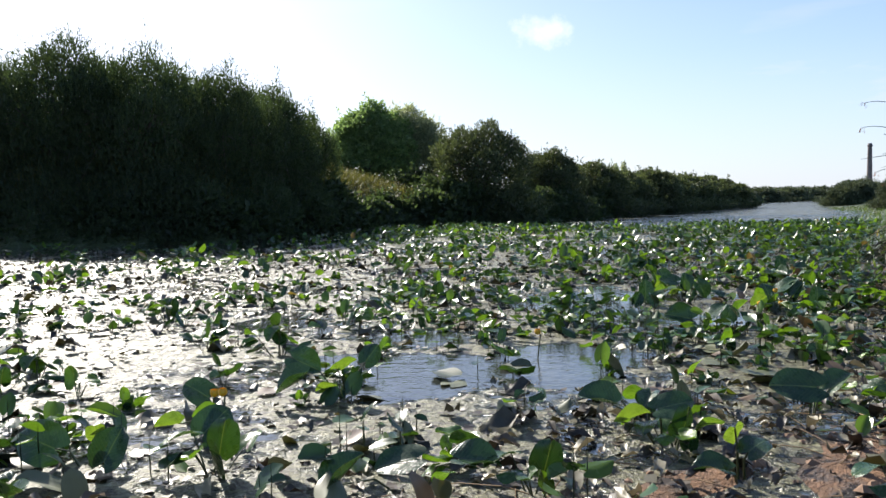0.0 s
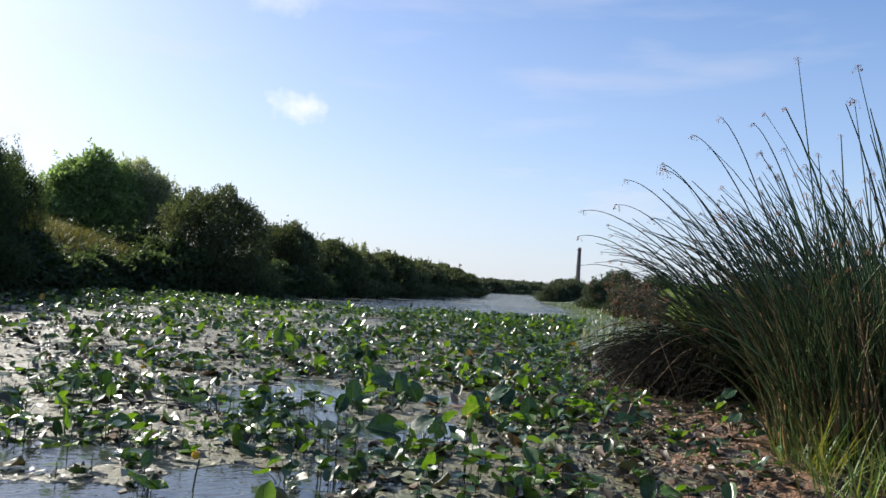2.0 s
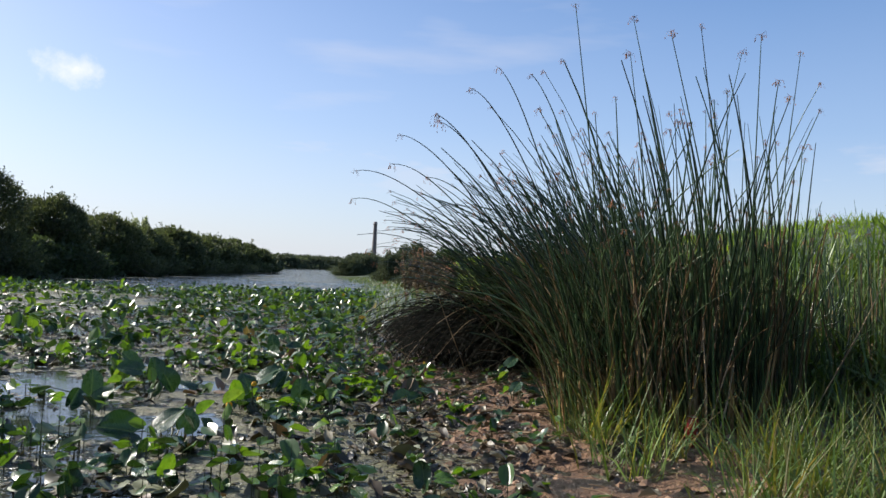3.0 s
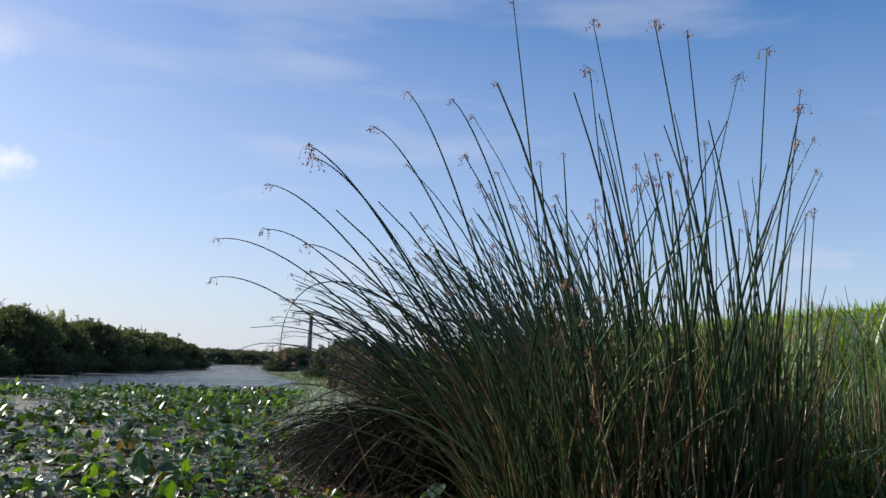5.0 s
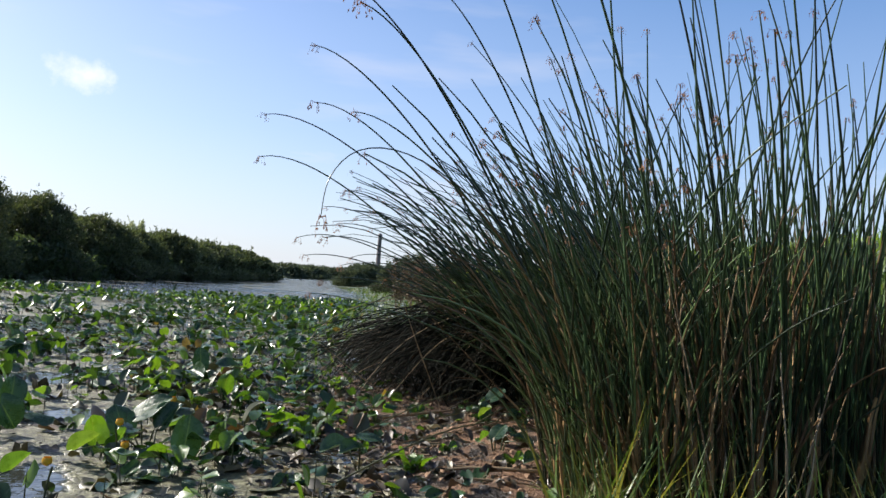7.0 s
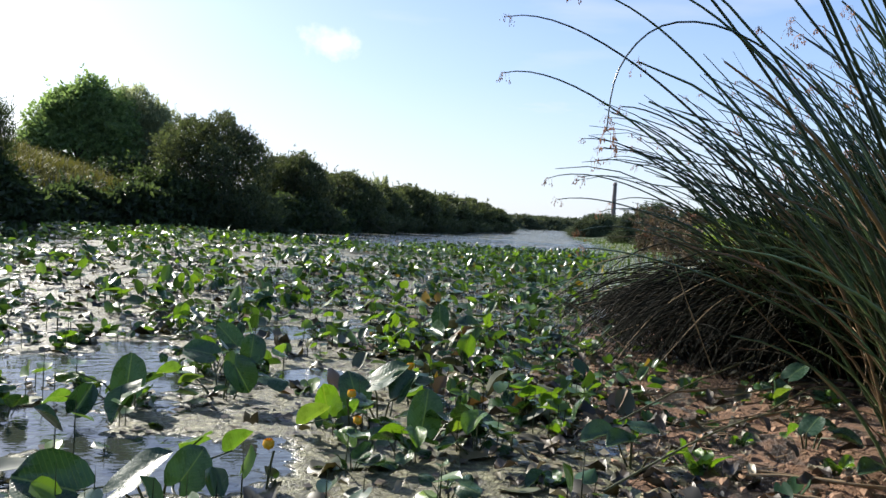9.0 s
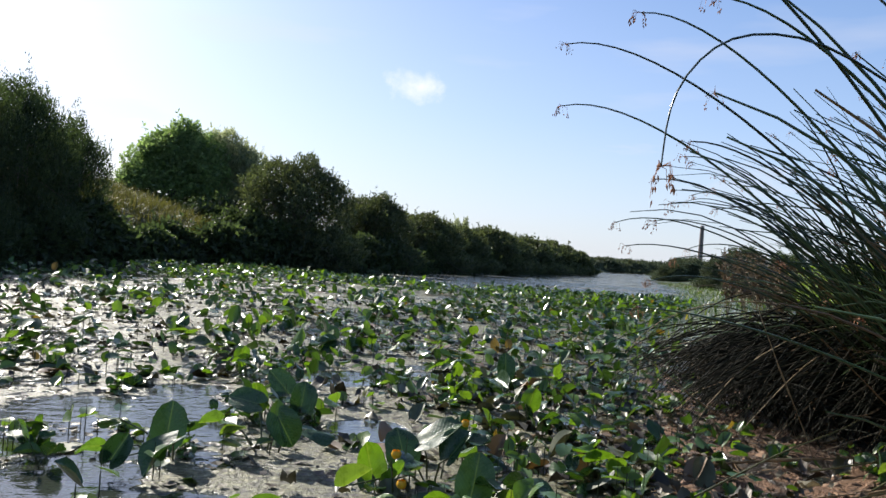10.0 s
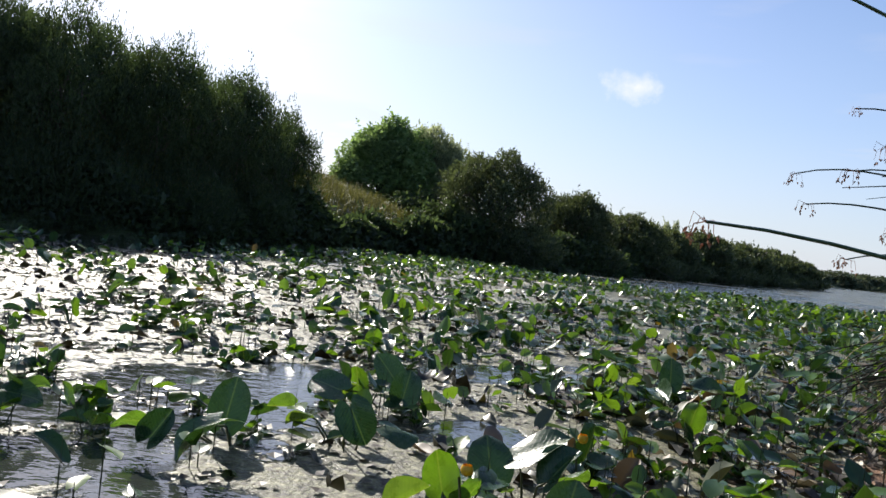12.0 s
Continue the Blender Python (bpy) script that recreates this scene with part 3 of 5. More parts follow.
# low scrub that hides the foot of the far bank
r = np.random.default_rng(15)
seg = np.diff(BANK[1:13], axis=0)
run = np.concatenate([[0], np.cumsum(np.hypot(*seg.T))])
t = r.uniform(0, run[-1], 90000)
cx, cy = np.interp(t, run, BANK[1:13, 0]), np.interp(t, run, BANK[1:13, 1])
tall = 1.15 + 0.35 * np.sin(t * 0.8) + 0.25 * np.sin(t * 2.3)
a = r.uniform(0, 1, len(t)) ** 0.8
off = r.normal(0, 0.22, len(t)) - 0.1 + 0.55 * a
side = np.stack([-np.interp(t, run[:-1], seg[:, 1]), np.interp(t, run[:-1], seg[:, 0])], 1)
side /= np.linalg.norm(side, axis=1)[:, None]
p = np.stack([cx + side[:, 0] * off, cy + side[:, 1] * off, 0.04 + a * tall], 1)
s = r.uniform(0.12, 0.24, len(t)) * np.interp(t, [0, 60, 200], [1, 1.5, 4.5])
v, f = many(LEAF_V, LEAF_F, p, r.uniform(0, 6.28, len(t)), r.normal(0.2, 0.7, len(t)), r.uniform(-1, 1, len(t)), np.stack([s * 0.45, s, s], 1))
tagged(new("bank_scrub", mesh("bank_scrub", v, f, M_WILLOW, False)), "dark low scrub hanging over the far waterline", "scrub", kind="stuff")
for k, (x, y, w, h) in enumerate([(-3.6, 31.4, 2.4, 1.5), (-2.1, 32.9, 2.6, 1.4), (-1.2, 34.2, 2.8, 2.3), (-2.6, 36.4, 3.0, 2.6), (-15.2, 20.2, 2.6, 2.3), (-17.6, 20.9, 3.0, 2.6)]):
    tree("bramble_bush", "low dark bramble bush at the foot of the bank", "bush", (x, y), heap(np.random.default_rng(60 + k), w, w * 0.8, h, 6), 9000, 0.16, M_WILLOW, 0.04, 0.5, 0.3, 3, 0.5, 0.05, "brambles", 60 + k)
# trees far down the river and on the right bank
for k, (x, y, w, h) in enumerate([(80, 252, 22, 5.0), (92, 258, 24, 4.8), (104, 268, 22, 4.9), (118, 290, 26, 5.2), (134, 310, 26, 5.6)]):
    tree("distant_tree", "hazy far-off green tree where the river bends", "tree", (x, y), heap(np.random.default_rng(70 + k), w, w * 0.5, h, 8), 6000, 0.8, M_FAR_HAZED, 0.15, 0.5, 0.4, 1, 0.5, 0.04, "far trees", 70 + k)
for k, (x, y, w, h, m, s) in enumerate([(38.4, 82, 3.4, 1.9, M_FAR_HAZED, 0.3), (40.4, 84, 4.6, 2.6, M_FAR_HAZED, 0.3), (43.4, 89, 6.0, 2.9, M_FAR_HAZED, 0.35), (47, 96, 8.0, 3.0, M_FAR_HAZED, 0.4), (27.6, 51.0, 3.0, 2.3, M_FAR_HAZED, 0.22), (29.8, 52.5, 3.4, 3.2, M_FAR_HAZED, 0.22), (33.0, 52, 4.0, 3.0, M_WILLOW, 0.22), (24.2, 41.5, 2.6, 1.8, M_FAR_HAZED, 0.16), (20.5, 33.5, 2.2, 1.4, M_DOCK, 0.12)]):
    tree("bank_bush", "rounded bush on the grassy shore below the chimney", "bush", (x, y), heap(np.random.default_rng(80 + k), w, w, h, 7), 13000, s * 0.72, m, 0.08, 0.45, 0.6, 3, 0.5, 0.06, "shore bushes", 80 + k)


# ---------------------------------------------------------------- blades of grass
def blade_shape(bend, levels=3, wide=1.0):
    s = np.linspace(0, 1, levels + 1)
    th = bend * s
    y = np.concatenate([[0], np.cumsum(np.sin((th[1:] + th[:-1]) / 2))]) / levels
    z = np.concatenate([[0], np.cumsum(np.cos((th[1:] + th[:-1]) / 2))]) / levels
    w = np.interp(s, [0, 0.3, 1], [0.6, 1, 0.06]) * wide
    v = np.stack([np.stack([-w / 2, y, z], 1), np.stack([w / 2, y, z], 1)], 1).reshape(-1, 3)
    i = np.arange(levels)
    return v, np.stack([2 * i, 2 * i + 1, 2 * i + 3, 2 * i + 2], 1)


def blades(name, label, category, x, y, height, width, mat, lean=0.25, bends=(0.2, 0.7, 1.3), seed=0, yaw=None, sink=0.03):
    """A stretch of grass as one mesh of many blades."""
    r = np.random.default_rng(seed)
    n = len(x)
    pos = np.stack([x, y, np.maximum(land(x, y), -0.05) - sink], 1)
    kind = r.integers(0, len(bends), n)
    pile = Pile()
    h = height * r.uniform(0.55, 1.25, n)
    for k, b in enumerate(bends):
        q = kind == k
        m = int(q.sum())
        bv, bf = blade_shape(b)
        turn = r.uniform(0, 6.283, m) if yaw is None else r.normal(yaw, 0.9, m)
        pile.add(*many(bv, bf, pos[q], turn, -r.normal(lean, 0.2, m), r.normal(0, 0.15, m), np.stack([np.full(m, width) * r.uniform(0.6, 1.4, m), h[q], h[q]], 1)))
    return tagged(new(name, pile.mesh(name, mat)), label, category, kind="stuff")


def scatter(r, n, x0, x1, y0, y1, keep):
    x, y = r.uniform(x0, x1, n), r.uniform(y0, y1, n)
    ok = keep(x, y)
    return x[ok], y[ok]


def tufted(r, x, y, spread, each):
    """Each place becomes a tuft of several."""
    return np.repeat(x, each) + r.normal(0, spread, len(x) * each), np.repeat(y, each) + r.normal(0, spread, len(y) * each)


r = np.random.default_rng(11)
# the far bank's rank grass, thick on the open knoll and left of the thicket
gx, gy = scatter(r, 150000, -34, 6, 12, 46, lambda x, y: (beyond(BANK, x, y) < -0.3) & (beyond(BANK, x, y) > -6.5))
blades("bank_grass", "tall faded yellow-green grass on the far bank", "grass", gx, gy, 0.5, 0.03, M_BANKGRASS, 0.35, (0.2, 0.7, 1.3), 1)
gx, gy = scatter(r, 9000, -34, 6, 14, 46, lambda x, y: (beyond(BANK, x, y) < 0.15) & (beyond(BANK, x, y) > -0.8))
blades("bank_grass", "dark grass hanging over the far bank's edge", "grass", gx, gy, 0.6, 0.05, M_WILLOW, 0.5, (0.6, 1.2, 2.0), 2)
# the dyke behind the shore
gx, gy = scatter(r, 120000, 4, 40, -6, 50, lambda x, y: (beyond(SHORE, x, y) > 3.2) & (beyond(SHORE, x, y) < 14))
blades("dyke_grass", "bright green meadow grass on the dyke", "grass", gx, gy, 0.24, 0.03, M_DYKE, 0.25, (0.3, 0.8, 1.3), 3)
# marsh grass along the right shore, away from the mud
gx, gy = scatter(r, 26000, 4, 40, 8.6, 70, lambda x, y: (beyond(SHORE, x, y) > -0.7) & (beyond(SHORE, x, y) < 3.5))
blades("marsh_grass", "fresh green marsh grass along the water's edge", "grass", gx, gy, 0.27, 0.03, M_REED, 0.3, (0.3, 0.8, 1.3), 4)
# tall reeds right of the rushes, up to the foot of the dyke
tx, ty = scatter(r, 520, 6.0, 11.5, 2.2, 8.5, lambda x, y: (beyond(SHORE, x, y) > 2.4) & (beyond(SHORE, x, y) < 6.0) & ((x - 5.0) ** 2 + (y - 4.9) ** 2 > 1.0))
gx, gy = tufted(r, tx, ty, 0.09, 16)
blades("reeds", "tall lush green reed grass at the foot of the dyke", "reeds", gx, gy, 0.74, 0.026, M_REED, 0.22, (0.4, 1.2, 2.1), 5)
# tufts of grass at the feet of the rushes and over the mud's edge
tx, ty = scatter(r, 330, 3.3, 8.0, 2.2, 5.4, lambda x, y: (beyond(SHORE, x, y) > 0.75) & (y < 4.75 - 0.25 * (x - 4)) & (soft_noise(x, y, 3.3, 1.2) > -0.15))
tx = np.concatenate([tx, [3.75, 3.9, 4.1, 3.95, 4.2, 4.3, 4.05, 3.7, 4.35]])
ty = np.concatenate([ty, [4.05, 4.3, 4.5, 4.0, 4.2, 4.55, 4.65, 3.85, 4.7]])
gx, gy = tufted(r, tx, ty, 0.06, 26)
blades("shore_grass", "fine green and straw-coloured grass tufts on the mud", "grass", gx, gy, 0.46, 0.009, M_GRASS, 0.34, (0.1, 0.6, 1.5), 6)
# a lone tuft of flag leaves in the water below the far bank
gx, gy = tufted(r, np.array([-12.2, -12.0, -12.4]), np.array([16.9, 17.1, 17.0]), 0.08, 9)
blades("flag_tuft", "upright tuft of green sword-shaped leaves in the water", "water plant", gx, gy, 0.8, 0.05, M_GRASS, 0.35, (0.1, 0.3, 0.6), 7)


# ---------------------------------------------------------------- rushes
def head_mesh(seed):
    """A loose drooping cluster of brown spikelets on short rays."""
    r = np.random.default_rng(seed)
    pile = Pile()
    bip_v = np.array([(0, 0, 0), (0.5, 0, 0.35), (0, 0.5, 0.35), (-0.5, 0, 0.35), (0, -0.5, 0.35), (0, 0, 1.0)], float)
    bip_f = np.array([(0, 2, 1), (0, 3, 2), (0, 4, 3), (0, 1, 4), (5, 1, 2), (5, 2, 3), (5, 3, 4), (5, 4, 1)])
    for k in range(r.integers(6, 11)):
        a, L = r.uniform(0, 6.283), r.uniform(0.015, 0.055)
        d = np.array([math.cos(a) * 0.7, math.sin(a) * 0.7, r.uniform(-0.5, 0.5)]) * L
        e = d * 1.25 - np.array([0, 0, L * 0.8])
        pile.add(*tube([(0, 0, 0), d, e], [0.0012, 0.001, 0.0008], 3))
        n = 1 + (k % 3)
        pos = e + r.normal(0, 0.006, (n, 3))
        pile.add(*many(bip_v, bip_f, pos, r.uniform(0, 6.28, n), r.normal(math.pi, 0.5, n), r.normal(0, 0.4, n), np.tile([0.008, 0.008, 0.018], (n, 1))))
    return pile.mesh("flower_head", M_HEAD, False)


HEADS = [head_mesh(k) for k in range(6)]


def stem_tube(pts, thick, sides=5):
    return tube(pts, thick * (1.0 - 0.7 * np.linspace(0, 1, len(pts)) ** 2.0), sides)


def rush_clump(name, label, at, shape, singles, mass, lean, bend, tall, seed, headed=0.6, mat=None, thick=0.0065, low=(0.7, 1.7), fan=0.9, guided=(), power=2.2, toward=0.0):
    """A clump: single stems (with flower heads) and, round their feet, a thicket of more stems in one mesh."""
    r = np.random.default_rng(seed)
    z0 = float(land(*at))
    ob = root(name, label, "bulrush", "bulrush clumps", pose(at[0], at[1], z0))
    rx, ry = shape

    def foot():
        a, q = r.uniform(0, 6.283), math.sqrt(r.random())
        return q * math.cos(a) * rx, q * math.sin(a) * ry

    def one(L, bx, by, extra):
        side = -bx / rx
        th = max(-0.08, lean + 0.34 * side + r.normal(0, 0.09) + extra)
        away = math.pi + r.normal(toward, fan * 0.5)
        late = 0.42 if power > 2 else 0.75
        return turned(arc(L, th * late, max(0.0, r.normal(bend, bend * 0.5) + 0.25 * side) + (0.75 - late) * 1.5 * th, 10, min(power, 1.7) if power > 2 else power), away, (bx, by, float(land(at[0] + bx, at[1] + by)) - z0 - 0.03))

    def stem(pts, with_head, t, grown=0.52):
        me_v, me_f = stem_tube(pts, t)
        s = part("stem", mesh("stem", me_v, me_f, M_RUSH if mat is None else mat), ob)
        if with_head:
            part("flower_head", HEADS[r.integers(0, 6)], s, "loose brown spikelets", Matrix.Translation(pts[-1]) @ Matrix.Rotation(r.uniform(0, 6.28), 4, "Z") @ Matrix.Scale(grown * r.uniform(0.7, 1.3), 4))

    for tip, sag, fx, fy, *small in guided:
        e = np.array(tip) - np.array([at[0], at[1], z0])
        b = np.array([fx - at[0] + r.normal(0, 0.05), fy - at[1] + r.normal(0, 0.05), -0.02])
        early, late = ((0.34, 0.34, 0.37), (0.68, 0.68, 0.72)) if sag < 0.05 else ((0.28, 0.28, 0.5), (0.80, 0.80, 0.95))
        m = b + (e - b) * np.array(early) + np.array([0, 0, sag * 0.4])
        q = b + (e - b) * np.array(late) + np.array([0, 0, sag * 0.75])
        s = np.linspace(0, 1, 27)[:, None]
        stem((1 - s) ** 3 * b + 3 * s * (1 - s) ** 2 * m + 3 * s ** 2 * (1 - s) * q + s ** 3 * e, True, 0.0042 if small else 0.0055, *small)
    for k in range(singles):
        bx, by = foot()
        L = r.uniform(*tall) * (1.0 - 0.14 * max(0, bx / rx))
        stem(one(L, bx, by, 0), r.random() < headed, thick * r.uniform(0.55, 1.35))
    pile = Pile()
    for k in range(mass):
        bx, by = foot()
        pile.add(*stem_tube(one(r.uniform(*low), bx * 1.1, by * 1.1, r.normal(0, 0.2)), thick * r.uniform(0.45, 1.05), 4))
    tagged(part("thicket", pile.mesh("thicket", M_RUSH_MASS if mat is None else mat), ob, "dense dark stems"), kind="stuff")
    return ob


# tips of the stems that stand clear of the rest, with their droop and feet
GUIDED = [((2.78, 4.26, 1.65), 0.10, 4.35, 4.85), ((2.83, 4.31, 1.63), 0.12, 4.4, 4.9), ((2.89, 4.80, 1.64), 0.14, 4.4, 5.0), ((2.93, 5.41, 1.51), 0.24, 4.6, 5.25), ((2.95, 5.47, 1.35), 0.22, 4.6, 5.3),
          ((3.05, 5.17, 1.54), 0.18, 4.5, 5.15), ((3.00, 4.69, 1.42), 0.16, 4.4, 4.9), ((3.22, 4.41, 1.97), 0.06, 4.45, 4.8), ((3.30, 4.25, 1.92), 0.08, 4.5, 4.75), ((3.29, 4.76, 1.94), 0.12, 4.5, 4.95),
          ((3.13, 5.0, 1.2), 0.12, 4.5, 5.1), ((2.857, 4.584, 0.830), 0.06, 4.85, 5.0, 0.45),
          ((3.35, 4.00, 2.21), 0.0, 4.30, 4.75), ((3.61, 3.89, 2.18), 0.0, 5.00, 4.52), ((3.42, 3.48, 1.97), 0.02, 5.20, 4.30), ((3.82, 3.67, 2.13), 0.0, 5.12, 4.38), ((4.12, 3.57, 2.12), 0.0, 5.15, 4.40),
          ((4.85, 3.86, 2.24), 0.0, 5.20, 4.40), ((4.01, 3.39, 1.85), 0.06, 5.2, 4.3), ((4.73, 3.75, 1.69), 0.0, 5.5, 4.3), ((3.61, 3.90, 2.01), 0.04, 4.85, 4.6)]
rush_clump("bulrush_clump", "tall dark green bulrush clump with brown heads standing on the mud", (5.15, 4.85), (0.92, 0.55), 235, 950, 0.34, 0.28, (1.2, 2.35), 21, 0.4, None, 0.0078, (0.4, 1.45), 1.25, GUIDED, 2.2, 0.3)
rush_clump("bulrush_clump", "leaning bulrush clump with thin arching stems at the shore", (6.3, 7.2), (0.8, 0.8), 300, 950, 0.72, 0.45, (1.4, 2.4), 22, 0.28, None, 0.0074, (0.7, 1.6), 0.9, [((3.37, 6.1, 1.07), 0.3, 5.8, 7.1), ((4.3, 7.5, 1.31), 0.3, 6.0, 7.3), ((3.9, 6.6, 1.25), 0.3, 5.8, 7.1), ((3.8, 6.4, 1.0), 0.3, 5.8, 7.0),
            ((3.46, 6.0, 1.23), 0.2, 5.7, 6.8), ((3.48, 6.02, 1.08), 0.22, 5.7, 6.9), ((3.36, 5.96, 0.98), 0.2, 5.7, 6.8), ((3.5, 6.05, 0.86), 0.25, 5.6, 6.9), ((3.58, 6.1, 1.16), 0.2, 5.7, 6.8), ((3.66, 6.2, 0.95), 0.24, 5.7, 7.0), ((3.62, 6.1, 1.34), 0.2, 5.7, 6.8)])


def rush_mound(at, singles, mass, seed):
    """A collapsed tussock: strands rise from its back, bow over in a dome and hang down to the water over a dark hollow."""
    r = np.random.default_rng(seed)
    ob = root("fallen_rushes", "collapsed domed mound of dying rush stems drooping to the water", "bulrush", "bulrush clumps", pose(at[0], at[1], 0))

    def strand():
        y = r.uniform(-0.75, 0.75)
        layer = r.random() ** 1.1
        span = 1.72 * math.sqrt(1 - 0.55 * (y / 0.8) ** 2) * (0.62 + 0.38 * layer) * r.uniform(0.58, 1.1)
        top = (0.26 + 0.54 * layer) * r.uniform(0.62, 1.16) * (1 - 0.25 * (y / 0.8) ** 2)
        b = np.array([r.uniform(-1.0 if layer < 0.35 else -0.25, 0.45), y * (1.0 if layer < 0.35 else 0.7), 0.03 + 0.2 * layer * r.random()])
        e = np.array([-span, y * 1.15 + r.normal(0, 0.30) - 0.10, r.uniform(0.0, 0.34) + 0.1 * (1 - layer)])
        c1 = np.array([b[0] - 0.25 * span + r.normal(0, 0.08), b[1], top * 1.25])
        c2 = np.array([-0.78 * span, e[1] + r.normal(0, 0.06), top * 1.02])
        s = np.linspace(0, 1, 13)[:, None]
        return (1 - s) ** 3 * b + 3 * s * (1 - s) ** 2 * c1 + 3 * s ** 2 * (1 - s) * c2 + s ** 3 * e

    # Every sixth strand is dry tan, painted as if the sun caught it.
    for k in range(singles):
        part("stem", mesh("stem", *stem_tube(strand(), r.uniform(0.003, 0.006)), M_DRY if k % 6 == 0 else M_RUSH_OLD_SHADED), ob)
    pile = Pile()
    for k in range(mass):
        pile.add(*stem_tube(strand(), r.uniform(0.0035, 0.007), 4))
    tagged(part("thicket", pile.mesh("thicket", M_RUSH_OLD_SHADED), ob, "matted drooping stems"), kind="stuff")


rush_mound((5.88, 7.80), 170, 900, 23)
rush_clump("bulrush_clump", "smaller bulrush clump arching out of the thick of the bed", (6.0, 6.2), (0.5, 0.5), 220, 380, 0.62, 0.42, (1.4, 2.3), 24, 0.4, None, 0.0076, (0.6, 1.7), 0.9)
rush_clump("bulrush_clump", "short brownish rush clump running out into the grass", (6.75, 4.85), (0.75, 0.5), 60, 420, 0.05, 0.12, (0.8, 1.5), 25, 0.15, None, 0.006, (0.4, 1.05), 2.4)
# the stem bent right over, close to the water's edge
arch_root = root("bent_bulrush", "single bulrush stem arched over with a hanging brown head", "bulrush", "", pose(4.9, 5.0, float(land(4.9, 5.0))))
KNOTS = np.array([(0, 0, -0.03), (-0.55, -0.15, 0.48), (-1.1, -0.33, 0.88), (-1.55, -0.48, 1.12), (-1.85, -0.58, 1.20), (-2.03, -0.635, 1.17), (-2.12, -0.66, 1.07), (-2.13, -0.67, 0.96)])
arc_at = np.linspace(0, 7, 29)
ARCH = np.stack([np.interp(arc_at, np.arange(8), KNOTS[:, c]) for c in range(3)], 1)
for _ in range(4):
    ARCH[1:-1] = (ARCH[:-2] + 2 * ARCH[1:-1] + ARCH[2:]) / 4
arch_stem = part("stem", mesh("stem", *tube(ARCH, np.linspace(0.0036, 0.0012, 29), 5), M_RUSH), arch_root)
part("flower_head", HEADS[2], arch_stem, "hanging brown spikelets", Matrix.Translation(ARCH[-1]) @ Matrix.Diagonal((0.45, 0.45, 0.7, 1)))


# dry and broken stalks: some caught in the rushes, some lying on the mud
def dry_stalk(a, b, thick, label, sag=0.0, mat=None):
    a, b = np.array(a, float), np.array(b, float)
    ob = root("dry_stalk", label, "stalk", "dry stalks", pose(*a))
    s = np.linspace(0, 1, 7)[:, None]
    pts = (b - a) * s + np.array([0, 0, sag]) * 4 * s * (1 - s) + np.array([0.01, 0.012, 0]) * np.sin(s * 9)
    part("stalk", mesh("stalk", *tube(pts, thick * np.linspace(1, 0.6, 7), 5), mat or M_DRY), ob)
    part("sheath", mesh("sheath", *tube(pts[2:4] + (0, 0, 0.001), thick * 1.35, 5), mat or M_DRY), ob)


dry_stalk((4.37, 5.3, 0.06), (4.66, 5.13, 0.57), 0.004, "tan dead rush stalk leaning out over the mud")
r = np.random.default_rng(31)
for k in range(34):
    x, y = max(4.4, 4.9 + r.normal(-0.2, 0.5)), 4.75 + r.normal(-0.25, 0.3)
    z = float(land(x, y))
    tilt = r.normal(0, 0.5)
    L = r.uniform(0.5, 1.3)
    dry_stalk((x, y, z), (x - L * math.sin(tilt), y + r.normal(0, 0.2), z + L * math.cos(tilt)), r.uniform(0.003, 0.005), "tan dead rush stalk caught among the green stems")
for k in range(30):
    x, y = r.uniform(4.7, 6.4), r.uniform(5.7, 7.8)
    z = float(land(x, y))
    tilt, L = r.normal(0.1, 0.6), r.uniform(0.6, 1.25)
    dry_stalk((x, y, z), (x - L * math.sin(tilt), y - r.uniform(0, 0.4), z + L * math.cos(tilt)), r.uniform(0.0025, 0.004), "tan dead rush stalk caught among the green stems")
for k in range(64):
    a, q = r.uniform(2.7, 4.75), r.uniform(0.9, 1.12)
    x, y = 5.15 + 0.92 * q * math.cos(a), 4.85 + 0.55 * q * math.sin(a)
    z = float(land(x, y))
    L, out = r.uniform(0.15, 0.55), r.uniform(0.0, 0.35)
    dry_stalk((x, y, z - 0.01), (x + L * out * math.cos(a), y + 0.6 * L * out * math.sin(a), z + L), r.uniform(0.007, 0.014), "orange-brown broken stub of a dead rush", 0.0, M_SHEATH)
LYING = [((3.84, 5.22), (4.2, 5.08)), ((3.9, 5.5), (4.5, 5.15)), ((3.92, 5.44), (4.45, 5.1)), ((4.2, 6.1), (5.3, 6.4)), ((3.5, 4.4), (4.1, 4.7)),
         ((3.4, 5.9), (4.5, 6.2)), ((4.0, 6.6), (5.2, 6.7)), ((2.9, 4.5), (3.3, 4.9)), ((3.6, 4.9), (3.9, 4.5))]
for (ax, ay), (bx, by) in LYING:
    dry_stalk((ax, ay, float(land(ax, ay)) + 0.02), (bx, by, float(land(bx, by)) + 0.03), 0.006, "straw-coloured rush stalk lying on the mud", 0.015)


